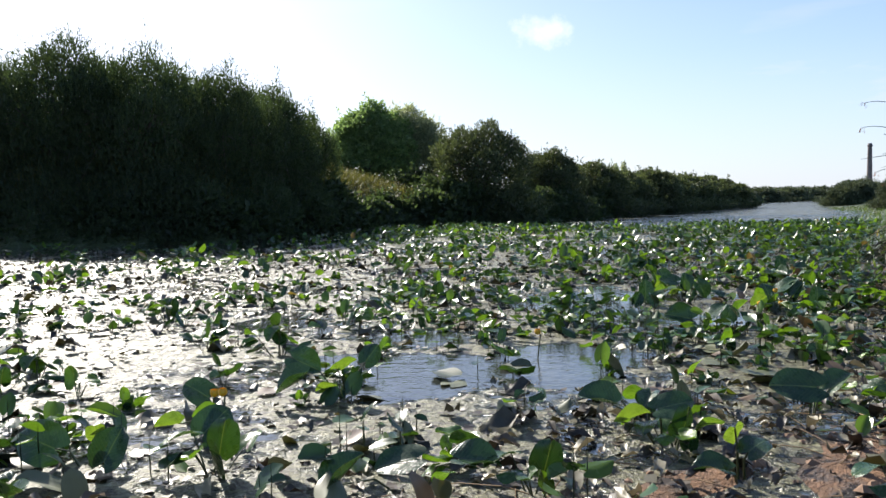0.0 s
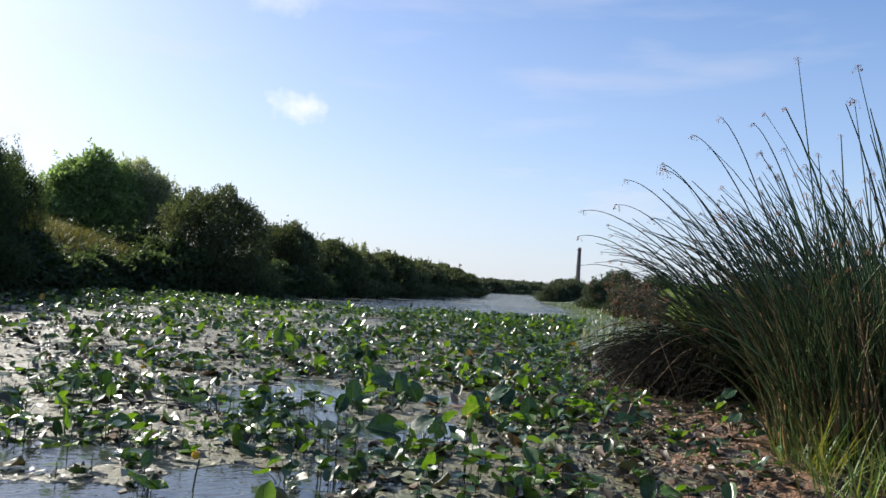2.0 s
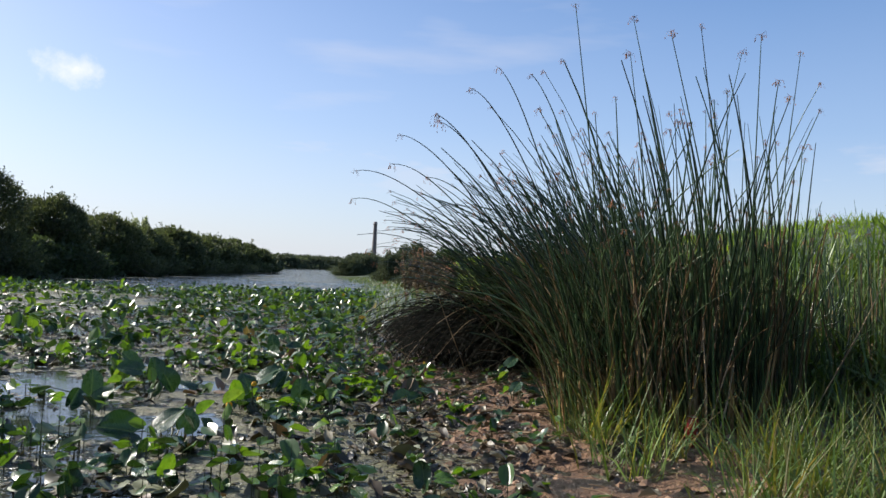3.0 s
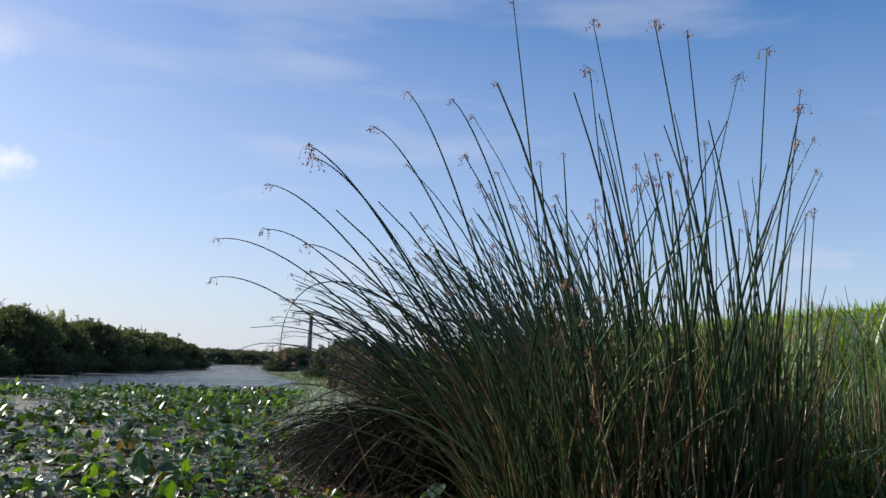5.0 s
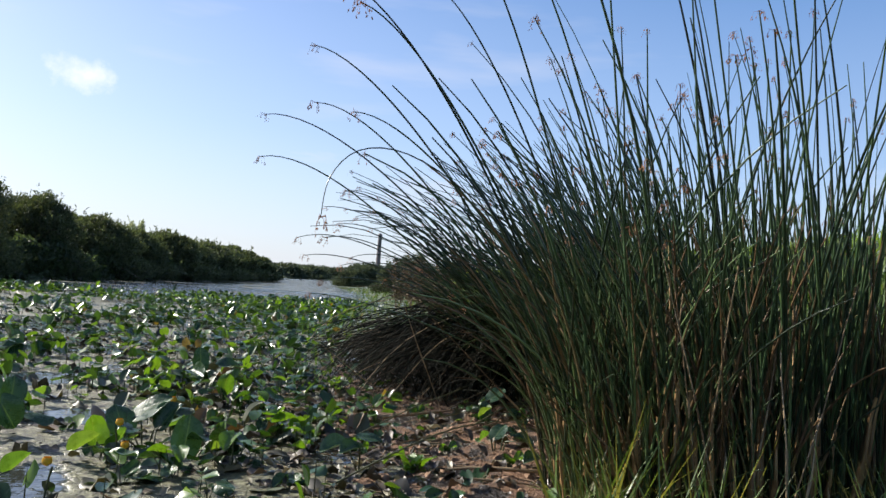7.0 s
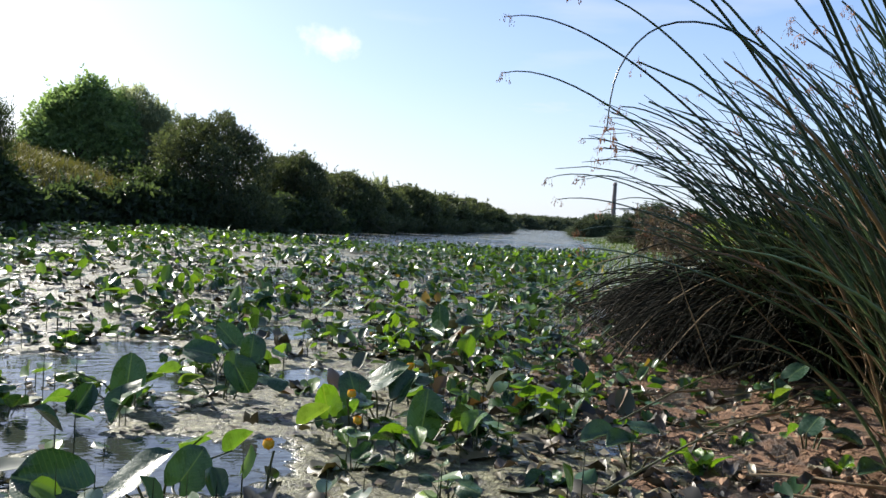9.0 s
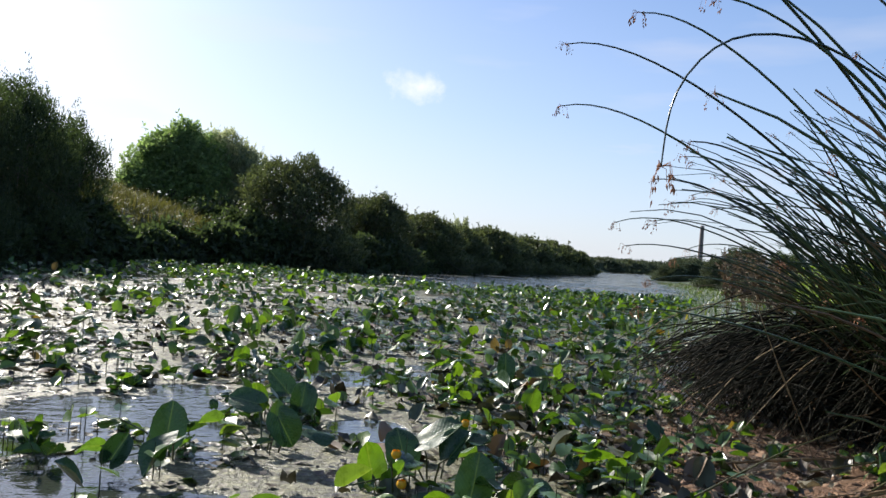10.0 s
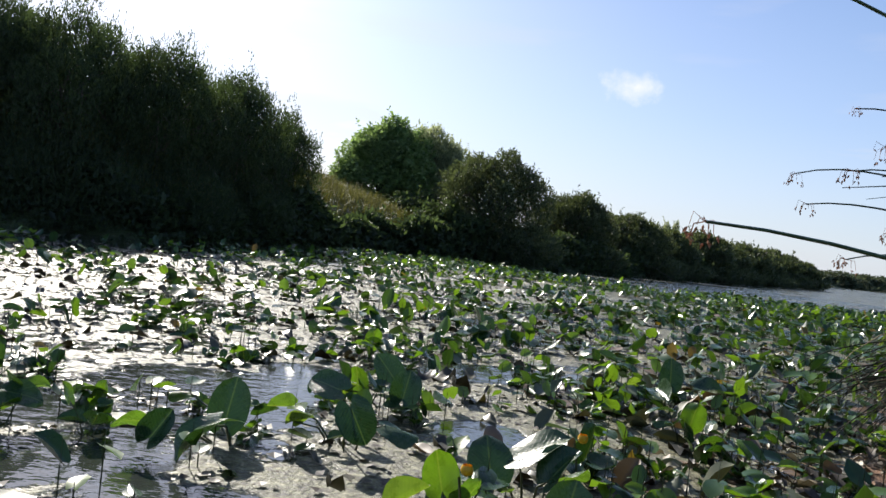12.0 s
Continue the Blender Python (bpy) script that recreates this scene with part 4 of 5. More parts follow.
for knots in ([(3.30, 5.28, 0.06), (3.77, 5.54, 0.14), (4.2, 5.78, 0.17), (4.46, 5.89, 0.16), (4.8, 5.98, 0.12), (5.06, 6.03, 0.08)], [(3.70, 5.98, 0.09), (4.3, 6.4, 0.17), (4.93, 6.82, 0.2), (5.4, 7.1, 0.35)], [(4.5, 6.1, 0.1), (4.9, 6.3, 0.14), (5.5, 6.35, 0.12)], [(4.4, 6.35, 0.1), (4.9, 6.45, 0.15), (5.6, 6.6, 0.14)]):
    at = np.array(knots) + np.array([(0, 0, max(0.0, float(land(a, b)) - 0.04)) for a, b, c in knots])
    ob = root("fallen_rush", "long olive rush stem fallen across the mud", "stalk", "fallen stems", pose(*at[0]))
    s = np.linspace(0, len(at) - 1, 17)
    pts = np.stack([np.interp(s, np.arange(len(at)), at[:, c]) for c in range(3)], 1)
    for _ in range(3):
        pts[1:-1] = (pts[:-2] + 2 * pts[1:-1] + pts[2:]) / 4
    part("stem", mesh("stem", *tube(pts - at[0], np.linspace(0.0045, 0.0025, 17), 5), M_OLIVE), ob)


# ---------------------------------------------------------------- lilies
def leaf_shape(nu, nv, long=1.0, wide=0.76, fold=0.18, curl=-0.12, wave=0.03, lobe=0.24, seed=0):
    """A broad oval blade with two rounded lobes behind its stalk, folded along the midrib."""
    u = np.linspace(0, 1, nu + 1)[:, None]
    v = np.linspace(-1, 1, nv + 1)[None]
    w = np.interp(u, [0, 0.12, 0.3, 0.55, 0.78, 0.92, 1], [0.55, 0.86, 1.0, 0.97, 0.79, 0.50, 0.10]) * wide / 2
    x = w * v
    y = long * u - lobe * long * np.sin(np.abs(v) * 2.15) * (1 - u) ** 2
    z = fold * np.abs(x) + curl * u ** 2 + wave * np.sin(6 * u + 3 * v + seed) * np.abs(v)
    vv = np.stack([x + 0 * y, y, z], -1).reshape(-1, 3)
    i, j = np.meshgrid(np.arange(nu), np.arange(nv), indexing="ij")
    f = np.stack([i * (nv + 1) + j, (i + 1) * (nv + 1) + j, (i + 1) * (nv + 1) + j + 1, i * (nv + 1) + j + 1], -1).reshape(-1, 4)
    return vv, f


LILY_SHAPES = [leaf_shape(7, 6, 1, 0.78 + 0.09 * (k % 3), f, c, w, 0.26, k)
               for k, (f, c, w) in enumerate([(0.25, -0.10, 0.05), (0.65, -0.15, 0.09), (0.12, -0.30, 0.08), (1.05, 0.05, 0.06), (-0.45, -0.25, 0.10), (0.5, 0.22, 0.09)])]
LILY_LEAVES, MATURE_SHADED_LEAVES, YOUNG_LIT_LEAVES = [[mesh("leaf", v * (w, 1, 1), f, m) for v, f in LILY_SHAPES] for m, w in ((M_LILY, 1.0), (M_LILY_MATURE_SHADED, 1.12), (M_LILY_YOUNG_LIT, 0.9))]


def lily_plant(seed, leaves, size, height, spread):
    """One lily: stalks that fan out of the water, each with a broad leaf."""
    r = np.random.default_rng(seed)
    ob = root("water_lily", "lily with broad glossy green leaves raised over the water", "water lily", "water lilies")
    for k in range(leaves):
        a = k * 2.399 + r.uniform(-0.5, 0.5)
        L = height * r.uniform(0.45, 1.1)
        pts = turned(arc(L, r.uniform(0.05, spread), r.uniform(0, 0.5), 5), a, (r.normal(0, 0.015), r.normal(0, 0.015), -0.06))
        part("stalk", mesh("stalk", *tube(pts, np.linspace(0.0048, 0.0028, 6), 5), M_STALK), ob)
        s = size * r.uniform(0.65, 1.2)
        kind = r.random()
        pitch = r.uniform(35, 75) if kind < 0.24 else (r.uniform(-38, -5) if kind < 0.52 else r.uniform(-8, 24))
        m = Matrix.Translation(pts[-1]) @ Matrix.Rotation(a - math.pi / 2 + r.normal(0, 0.7), 4, "Z") @ Matrix.Rotation(radians(pitch), 4, "X") @ Matrix.Rotation(r.normal(0, 0.35), 4, "Y") @ Matrix.Scale(s, 4)
        part("leaf", LILY_LEAVES[r.integers(0, 6)], ob, "", m)
    return ob


VARIANTS = [lily_plant(500 + k, n, s, h, w) for k, (n, s, h, w) in enumerate([(7, 0.125, 0.24, 0.75), (6, 0.135, 0.21, 0.8), (8, 0.11, 0.20, 0.9), (5, 0.14, 0.27, 0.6), (7, 0.105, 0.15, 1.0), (6, 0.115, 0.26, 0.65), (8, 0.095, 0.14, 1.0), (5, 0.115, 0.19, 0.85)])]


def in_clear(x, y):
    out = np.zeros(np.shape(x), bool)
    for cx, cy, q in CLEAR:
        out |= (np.asarray(x) - cx) ** 2 + (np.asarray(y) - cy) ** 2 < q * q
    return out


def growth(x, y):
    """How thickly the lilies grow: full along the right shore, thin and in patches out on the left."""
    d = -beyond(SHORE, x, y)
    patch = 0.46 + 0.34 * soft_noise(x, y, 1.1, 0.4) + 0.45 * soft_noise(x, y, 3.7, 1.9)
    patch = patch + np.interp(d, [-0.3, 0.3, 1.5, 3.0], [0.3, 0.3, 0.25, 0.0])
    sparse = np.interp(d, [-0.9, -0.3, 0.4, 1.0, 1.7, 2.5, 5.0, 12], [0.04, 0.14, 0.28, 0.5, 0.95, 0.95, 0.55, 0.5])
    lush = np.interp(d, [-0.9, -0.3, 0.4, 2.5, 5.0, 12], [0.1, 0.5, 1.0, 1.0, 0.6, 0.5])
    share = np.clip((y - 5.8) / 0.7, 0, 1)
    g = (sparse * (1 - share) + lush * share) * np.clip(2.3 * patch - 0.5, 0.05, 1.2)
    g = g * np.clip((beyond(BANK, x, y) - 0.6) / np.where(x < -3, 7.0, 3.0), 0.03, 1)
    g = g * np.interp(x + 0.35 * (y - 4), [-3.0, 0.5, 2.0], [0.55, 0.7, 1.0])
    # few small plants stand among the large ones by the landing
    g = np.where((x - 2.1) ** 2 + (y - 6.1) ** 2 < 0.9, g * 0.3, g)
    return np.where(in_clear(x, y), 0.09, g)


r = np.random.default_rng(61)
KNOWN = [(3.84, 5.6, 6), (4.88, 6.56, 4), (3.8, 6.49, 6), (3.45, 6.39, 2), (4.17, 5.83, 6), (3.5, 6.1, 6), (4.1, 6.3, 6), (4.6, 6.9, 6), (4.3, 5.45, 6), (5.0, 6.3, 7), (5.2, 6.6, 6), (3.2, 5.5, 4), (2.94, 6.72, 1), (-0.86, 4.56, 0), (-0.21, 5.38, 2), (0.99, 2.75, 1), (2.25, 7.70, 4), (2.37, 4.18, 5), (4.68, 6.14, 5), (1.05, 4.52, 0),
         (3.76, 5.95, 7), (4.05, 7.2, 6), (4.9, 6.74, 5), (2.99, 5.24, 4), (3.45, 8.3, 0), (3.4, 8.35, 2), (2.05, 7.3, 1), (1.85, 9.05, 2)]
spots = [(x, y, k) for x, y, k in KNOWN]
tries = 0
while len(spots) < 270 and tries < 20000:
    tries += 1
    x, y = r.uniform(-4.5, 5.2), r.uniform(1.6, 9.5)
    d = float(-beyond(SHORE, np.array(x), np.array(y)))
    if d < -0.6 or r.random() > float(growth(np.array(x), np.array(y))):
        continue
    if any((x - a) ** 2 + (y - b) ** 2 < 0.16 ** 2 for a, b, _ in spots):
        continue
    spots.append((x, y, int(r.integers(0, 8))))
used = set()
for x, y, k in spots:
    z = max(float(land(x, y)), 0.0)
    ashore = float(np.interp(beyond(SHORE, np.array(x), np.array(y)), [-0.5, 0.2], [1.0, 0.82]))
    m = pose(x, y, z, 0, 0, r.uniform(0, 360)) @ Matrix.Scale(r.uniform(0.62, 0.95) * ashore, 4)
    if k in used:
        copy_thing(VARIANTS[k], m)
    else:
        VARIANTS[k].matrix_basis = m
        used.add(k)


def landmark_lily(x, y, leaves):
    """A lily whose leaves are placed one by one: middle, facing, way of the tip, length, and whether the leaf is young
    and coloured as lit.
    """
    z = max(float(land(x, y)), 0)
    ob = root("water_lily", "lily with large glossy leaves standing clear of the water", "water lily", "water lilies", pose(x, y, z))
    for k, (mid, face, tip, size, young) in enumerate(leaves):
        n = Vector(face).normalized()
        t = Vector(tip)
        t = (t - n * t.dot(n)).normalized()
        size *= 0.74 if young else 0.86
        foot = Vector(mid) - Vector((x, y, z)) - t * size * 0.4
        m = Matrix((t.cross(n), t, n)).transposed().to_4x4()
        part("leaf", (YOUNG_LIT_LEAVES if young else MATURE_SHADED_LEAVES)[k % 6], ob, "", Matrix.Translation(foot) @ m @ Matrix.Scale(size, 4))
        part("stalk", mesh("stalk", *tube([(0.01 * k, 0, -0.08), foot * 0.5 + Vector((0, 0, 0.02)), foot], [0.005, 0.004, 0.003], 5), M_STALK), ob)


# Facings; leaves meant to look lit also take the paler young material.
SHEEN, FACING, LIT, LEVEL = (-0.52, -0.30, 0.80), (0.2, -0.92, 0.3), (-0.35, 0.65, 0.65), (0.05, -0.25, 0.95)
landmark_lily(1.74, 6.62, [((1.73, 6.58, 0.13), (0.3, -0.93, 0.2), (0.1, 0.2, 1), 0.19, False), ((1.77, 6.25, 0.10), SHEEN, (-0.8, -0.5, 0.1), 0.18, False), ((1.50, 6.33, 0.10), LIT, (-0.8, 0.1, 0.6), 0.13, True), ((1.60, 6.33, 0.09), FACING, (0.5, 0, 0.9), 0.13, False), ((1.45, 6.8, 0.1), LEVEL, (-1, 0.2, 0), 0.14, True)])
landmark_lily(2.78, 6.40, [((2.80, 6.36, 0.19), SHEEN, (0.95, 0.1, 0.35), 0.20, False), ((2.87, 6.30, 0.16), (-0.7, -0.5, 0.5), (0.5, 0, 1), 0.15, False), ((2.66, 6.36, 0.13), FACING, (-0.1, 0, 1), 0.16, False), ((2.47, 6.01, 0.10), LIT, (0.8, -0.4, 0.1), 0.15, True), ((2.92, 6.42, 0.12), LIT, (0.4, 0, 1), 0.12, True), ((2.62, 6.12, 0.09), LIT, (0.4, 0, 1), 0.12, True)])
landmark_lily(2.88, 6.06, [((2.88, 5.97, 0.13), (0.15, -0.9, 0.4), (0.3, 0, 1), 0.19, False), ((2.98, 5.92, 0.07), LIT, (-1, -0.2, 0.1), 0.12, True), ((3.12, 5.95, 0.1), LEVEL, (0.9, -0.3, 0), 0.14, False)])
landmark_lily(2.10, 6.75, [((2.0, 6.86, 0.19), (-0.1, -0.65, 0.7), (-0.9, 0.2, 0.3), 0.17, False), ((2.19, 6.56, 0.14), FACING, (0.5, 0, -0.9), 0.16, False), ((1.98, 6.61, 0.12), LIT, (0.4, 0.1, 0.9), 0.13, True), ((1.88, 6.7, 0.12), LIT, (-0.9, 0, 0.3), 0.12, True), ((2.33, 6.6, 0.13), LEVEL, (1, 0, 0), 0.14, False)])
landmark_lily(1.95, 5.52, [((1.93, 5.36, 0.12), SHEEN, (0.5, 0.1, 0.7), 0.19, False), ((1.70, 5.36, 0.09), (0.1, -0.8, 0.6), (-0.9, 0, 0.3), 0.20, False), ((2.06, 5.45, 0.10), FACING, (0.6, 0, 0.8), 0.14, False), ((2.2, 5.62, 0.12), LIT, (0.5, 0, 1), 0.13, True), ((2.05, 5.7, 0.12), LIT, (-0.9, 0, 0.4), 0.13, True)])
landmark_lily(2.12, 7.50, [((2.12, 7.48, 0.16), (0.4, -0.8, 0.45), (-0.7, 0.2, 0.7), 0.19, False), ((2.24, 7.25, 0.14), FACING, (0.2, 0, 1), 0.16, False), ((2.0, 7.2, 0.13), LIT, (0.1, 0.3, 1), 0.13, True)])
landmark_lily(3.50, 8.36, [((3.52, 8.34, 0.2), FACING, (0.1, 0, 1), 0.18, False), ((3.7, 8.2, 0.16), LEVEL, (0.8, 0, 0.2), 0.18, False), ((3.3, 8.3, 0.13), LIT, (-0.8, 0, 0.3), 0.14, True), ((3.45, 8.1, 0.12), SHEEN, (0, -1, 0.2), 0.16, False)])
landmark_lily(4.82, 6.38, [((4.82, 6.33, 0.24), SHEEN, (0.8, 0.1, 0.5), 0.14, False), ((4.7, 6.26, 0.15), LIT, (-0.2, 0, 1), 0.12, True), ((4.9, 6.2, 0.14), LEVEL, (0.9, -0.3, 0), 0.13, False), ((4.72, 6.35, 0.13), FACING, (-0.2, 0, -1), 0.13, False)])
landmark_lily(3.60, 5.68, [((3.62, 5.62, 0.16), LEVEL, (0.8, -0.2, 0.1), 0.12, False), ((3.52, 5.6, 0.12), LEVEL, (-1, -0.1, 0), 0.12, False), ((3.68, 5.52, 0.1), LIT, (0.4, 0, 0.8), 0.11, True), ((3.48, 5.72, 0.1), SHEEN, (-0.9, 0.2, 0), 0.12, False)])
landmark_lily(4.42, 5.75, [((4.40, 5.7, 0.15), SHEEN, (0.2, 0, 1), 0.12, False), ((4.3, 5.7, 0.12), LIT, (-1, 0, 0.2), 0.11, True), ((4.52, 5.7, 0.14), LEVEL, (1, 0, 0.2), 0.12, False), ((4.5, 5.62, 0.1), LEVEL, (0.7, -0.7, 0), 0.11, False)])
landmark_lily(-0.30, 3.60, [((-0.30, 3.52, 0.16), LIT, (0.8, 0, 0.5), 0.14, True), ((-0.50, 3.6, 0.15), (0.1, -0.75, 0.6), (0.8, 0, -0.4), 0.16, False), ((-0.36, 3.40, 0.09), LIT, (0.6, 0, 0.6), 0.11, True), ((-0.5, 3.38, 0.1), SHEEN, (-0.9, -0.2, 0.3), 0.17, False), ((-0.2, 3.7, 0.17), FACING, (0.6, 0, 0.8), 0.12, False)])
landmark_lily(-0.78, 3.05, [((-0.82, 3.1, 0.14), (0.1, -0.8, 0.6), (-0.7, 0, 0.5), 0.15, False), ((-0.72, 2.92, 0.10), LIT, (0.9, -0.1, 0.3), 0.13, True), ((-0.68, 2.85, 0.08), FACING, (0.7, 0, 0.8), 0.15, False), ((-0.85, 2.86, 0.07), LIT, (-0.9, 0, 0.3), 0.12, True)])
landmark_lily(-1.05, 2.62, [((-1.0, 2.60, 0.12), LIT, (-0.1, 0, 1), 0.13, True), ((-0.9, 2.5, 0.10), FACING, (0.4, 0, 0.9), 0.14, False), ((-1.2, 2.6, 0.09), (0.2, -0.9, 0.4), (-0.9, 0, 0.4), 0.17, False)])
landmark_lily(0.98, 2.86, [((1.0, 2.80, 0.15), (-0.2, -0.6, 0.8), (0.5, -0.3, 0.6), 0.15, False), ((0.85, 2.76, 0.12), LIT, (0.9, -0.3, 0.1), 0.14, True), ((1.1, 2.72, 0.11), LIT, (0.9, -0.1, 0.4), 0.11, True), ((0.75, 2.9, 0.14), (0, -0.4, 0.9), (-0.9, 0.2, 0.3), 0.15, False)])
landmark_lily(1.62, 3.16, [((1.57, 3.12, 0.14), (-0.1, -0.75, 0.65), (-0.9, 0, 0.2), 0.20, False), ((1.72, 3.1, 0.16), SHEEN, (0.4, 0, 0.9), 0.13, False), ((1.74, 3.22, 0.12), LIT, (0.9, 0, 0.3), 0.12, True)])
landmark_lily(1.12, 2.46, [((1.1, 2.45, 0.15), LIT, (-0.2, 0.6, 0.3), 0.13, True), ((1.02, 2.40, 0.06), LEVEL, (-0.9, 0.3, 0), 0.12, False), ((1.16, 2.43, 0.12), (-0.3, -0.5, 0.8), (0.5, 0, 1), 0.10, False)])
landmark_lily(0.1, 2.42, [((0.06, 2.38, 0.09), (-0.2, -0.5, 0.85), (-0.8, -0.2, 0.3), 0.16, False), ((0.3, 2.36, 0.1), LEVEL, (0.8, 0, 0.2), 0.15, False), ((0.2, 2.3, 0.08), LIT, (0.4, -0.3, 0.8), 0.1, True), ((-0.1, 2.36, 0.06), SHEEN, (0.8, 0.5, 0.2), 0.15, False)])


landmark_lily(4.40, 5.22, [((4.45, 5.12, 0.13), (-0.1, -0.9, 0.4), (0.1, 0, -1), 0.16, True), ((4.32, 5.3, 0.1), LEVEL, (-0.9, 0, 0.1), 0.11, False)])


STALK_V, STALK_F = tube([(0, 0, 0), (0.9, 0.5, 0.5), (0, 0, 1)], [1.2, 1.0, 0.8], 3)


def lily_field(name, label, n, x0, x1, y0, y1, keep, nu, nv, size, each, seed, mat, high=0.2, flat=False):
    """Many more lilies in one mesh, in tufts."""
    r = np.random.default_rng(seed)
    x, y = r.uniform(x0, x1, n), r.uniform(y0, y1, n)
    ok = (beyond(BANK, x, y) > 0.2) & keep(x, y) & (r.random(n) < growth(x, y) * (1 if not flat else 1.6))
    x, y = x[ok], y[ok]
    up = np.maximum(land(x, y), 0)
    if each > 1:
        up = np.repeat(up, each)
        x, y = tufted(r, x, y, 0.062, each)
    n = len(x)
    pile, stalks = Pile(), Pile()
    for k in range(4):
        q = np.arange(n) % 4 == k
        m = int(q.sum())
        v, f = leaf_shape(nu, nv, 1, 0.8 if not flat else 0.95, (0.3, 0.7, 0.15, -0.35)[k] * (0.3 if flat else 1), (-0.1, 0.05, -0.15, 0.1)[k] * (0.2 if flat else 1), 0.04, 0.24, k)
        if flat:
            z, pitch, roll = r.uniform(0.004, 0.02, m), r.normal(0, 0.035, m), r.normal(0, 0.035, m)
        else:
            z = high * (0.12 + r.random(m) ** 1.6)
            pitch, roll = np.where(r.random(m) < 0.20, r.uniform(0.5, 1.3, m), r.normal(0.0, 0.28, m)), r.normal(0, 0.32, m)
        pos = np.stack([x[q], y[q], z + up[q]], 1)
        pile.add(*many(v, f, pos, r.uniform(0, 6.28, m), pitch, roll, size * r.uniform(0.6, 1.25, m)))
        if nu == 4 and nv == 4 and not flat:
            stalks.add(*many(STALK_V, STALK_F, pos * (1, 1, 0) + up[q][:, None] * (0, 0, 1) - (0, 0, 0.02), 0 * z, 0 * z, 0 * z, np.stack([np.full(m, 0.0034), np.full(m, 0.0034), z + 0.02], 1)))
    if stalks.n:
        tagged(new("lily_stalks", stalks.mesh("lily_stalks", M_STALK)), "thin olive leaf stalks rising from the water", "water plants", kind="stuff")
    return tagged(new(name, pile.mesh(name, mat)), label, "water plants", kind="stuff")


rim = lambda x: np.interp(x, [0.0, 3.0, 6.0, 14.0, 20.0], [31.0, 28.5, 25.5, 26.0, 33.0])
near = lambda x, y: (beyond(SHORE, x, y) < 0.35) & (np.hypot(x - 2, y - 4) < 8)
outer = lambda x, y: (beyond(SHORE, x, y) < 0.25) & ~((x > -4.5) & (x < 5.2) & (y > 1.6) & (y < 9.5)) & (np.hypot(x - 2, y - 4) < 17)
beyond_17 = lambda x, y: (beyond(SHORE, x, y) < 0.4) & (np.hypot(x - 2, y - 4) >= 17) & (y < rim(x) + 1.2 * soft_noise(x, y, 0.5))
lily_field("water_lilies", "small young lily leaves between the larger plants", 1500, -4.5, 5.2, 1.6, 9.5, near, 4, 4, 0.08, 4, 71, M_LILY_FIELD, 0.13)
lily_field("water_lilies", "crowd of raised green lily leaves across the river", 9500, -20, 12, -6, 20, outer, 4, 4, 0.115, 5, 72, M_LILY_FIELD, 0.16)
lily_field("water_lilies", "far green lily leaves thinning towards open water", 26000, -14, 26, 14, 44, beyond_17, 2, 2, 0.13, 5, 73, M_LILY_FIELD, 0.18)
lily_field("floating_leaves", "flat dull green and brown leaves floating on the water", 1100, -9, 6, -2, 13, lambda x, y: beyond(SHORE, x, y) < 0.1, 6, 6, 0.13, 1, 74, M_PAD, flat=True)
lily_field("floating_leaves", "far leaves floating flat on the water", 8000, -22, 26, 8, 44, lambda x, y: (beyond(SHORE, x, y) < 0) & (y > 12) & (y < rim(x) + 14) & ((y < rim(x) + 0.5) | (np.sin(0.9 * y - 0.35 * x + 1.5 * np.sin(0.3 * x)) > 0.78)), 2, 2, 0.2, 1, 75, M_PAD, flat=True)


strand = lambda x, y: (beyond(SHORE, x, y) > 0.0) & (beyond(SHORE, x, y) < 0.9)
lily_field("shore_lilies", "small stunted lily rosettes rooted on the drying mud", 1100, 0.5, 5.4, 1.8, 8.5, strand, 5, 4, 0.06, 4, 77, M_LILY_FIELD, 0.1)
shallows = lambda x, y: (beyond(SHORE, x, y) < 0.1) & (beyond(SHORE, x, y) > -1.6)
lily_field("sunken_leaves", "pale limp lily leaves lying on the wet shallows", 1700, -3, 5.2, 0.8, 9.5, shallows, 6, 6, 0.115, 1, 76, M_PAD, 0.035)


def lily_flower(x, y, h, seed):
    """A yellow globe flower of five thick petals on its own stalk."""
    r = np.random.default_rng(seed)
    z = max(float(land(x, y)), 0)
    ob = root("lily_flower", "small globe-shaped yellow lily flower above the leaves", "flower", "lily flowers", pose(x, y, z))
    part("stalk", mesh("stalk", *tube(turned(arc(h, 0.1, 0.15, 4), r.uniform(0, 6)), 0.004, 5), M_STALK), ob)
    top = turned(arc(h, 0.1, 0.15, 4), 0)[-1]
    s = np.linspace(0, 1, 5)[:, None]
    v = np.linspace(-1, 1, 5)[None]
    ang = v * 0.75 * np.interp(s, [0, 0.5, 1], [0.5, 1, 0.75])
    rad = 0.019 * np.interp(s, [0, 0.25, 0.6, 1], [0.15, 0.8, 1.0, 0.72])
    pv = np.stack([rad * np.sin(ang), -rad * np.cos(ang), 0.032 * s + 0 * v], -1).reshape(-1, 3)
    i, j = np.meshgrid(np.arange(4), np.arange(4), indexing="ij")
    pf = np.stack([i * 5 + j, i * 5 + j + 1, (i + 1) * 5 + j + 1, (i + 1) * 5 + j], -1).reshape(-1, 4)
    me = mesh("petal", pv, pf, M_PETAL)
    for k in range(5):
        part("petal", me, ob, "", Matrix.Translation((0, 0, top[2])) @ Matrix.Rotation(k * 1.2566, 4, "Z"))


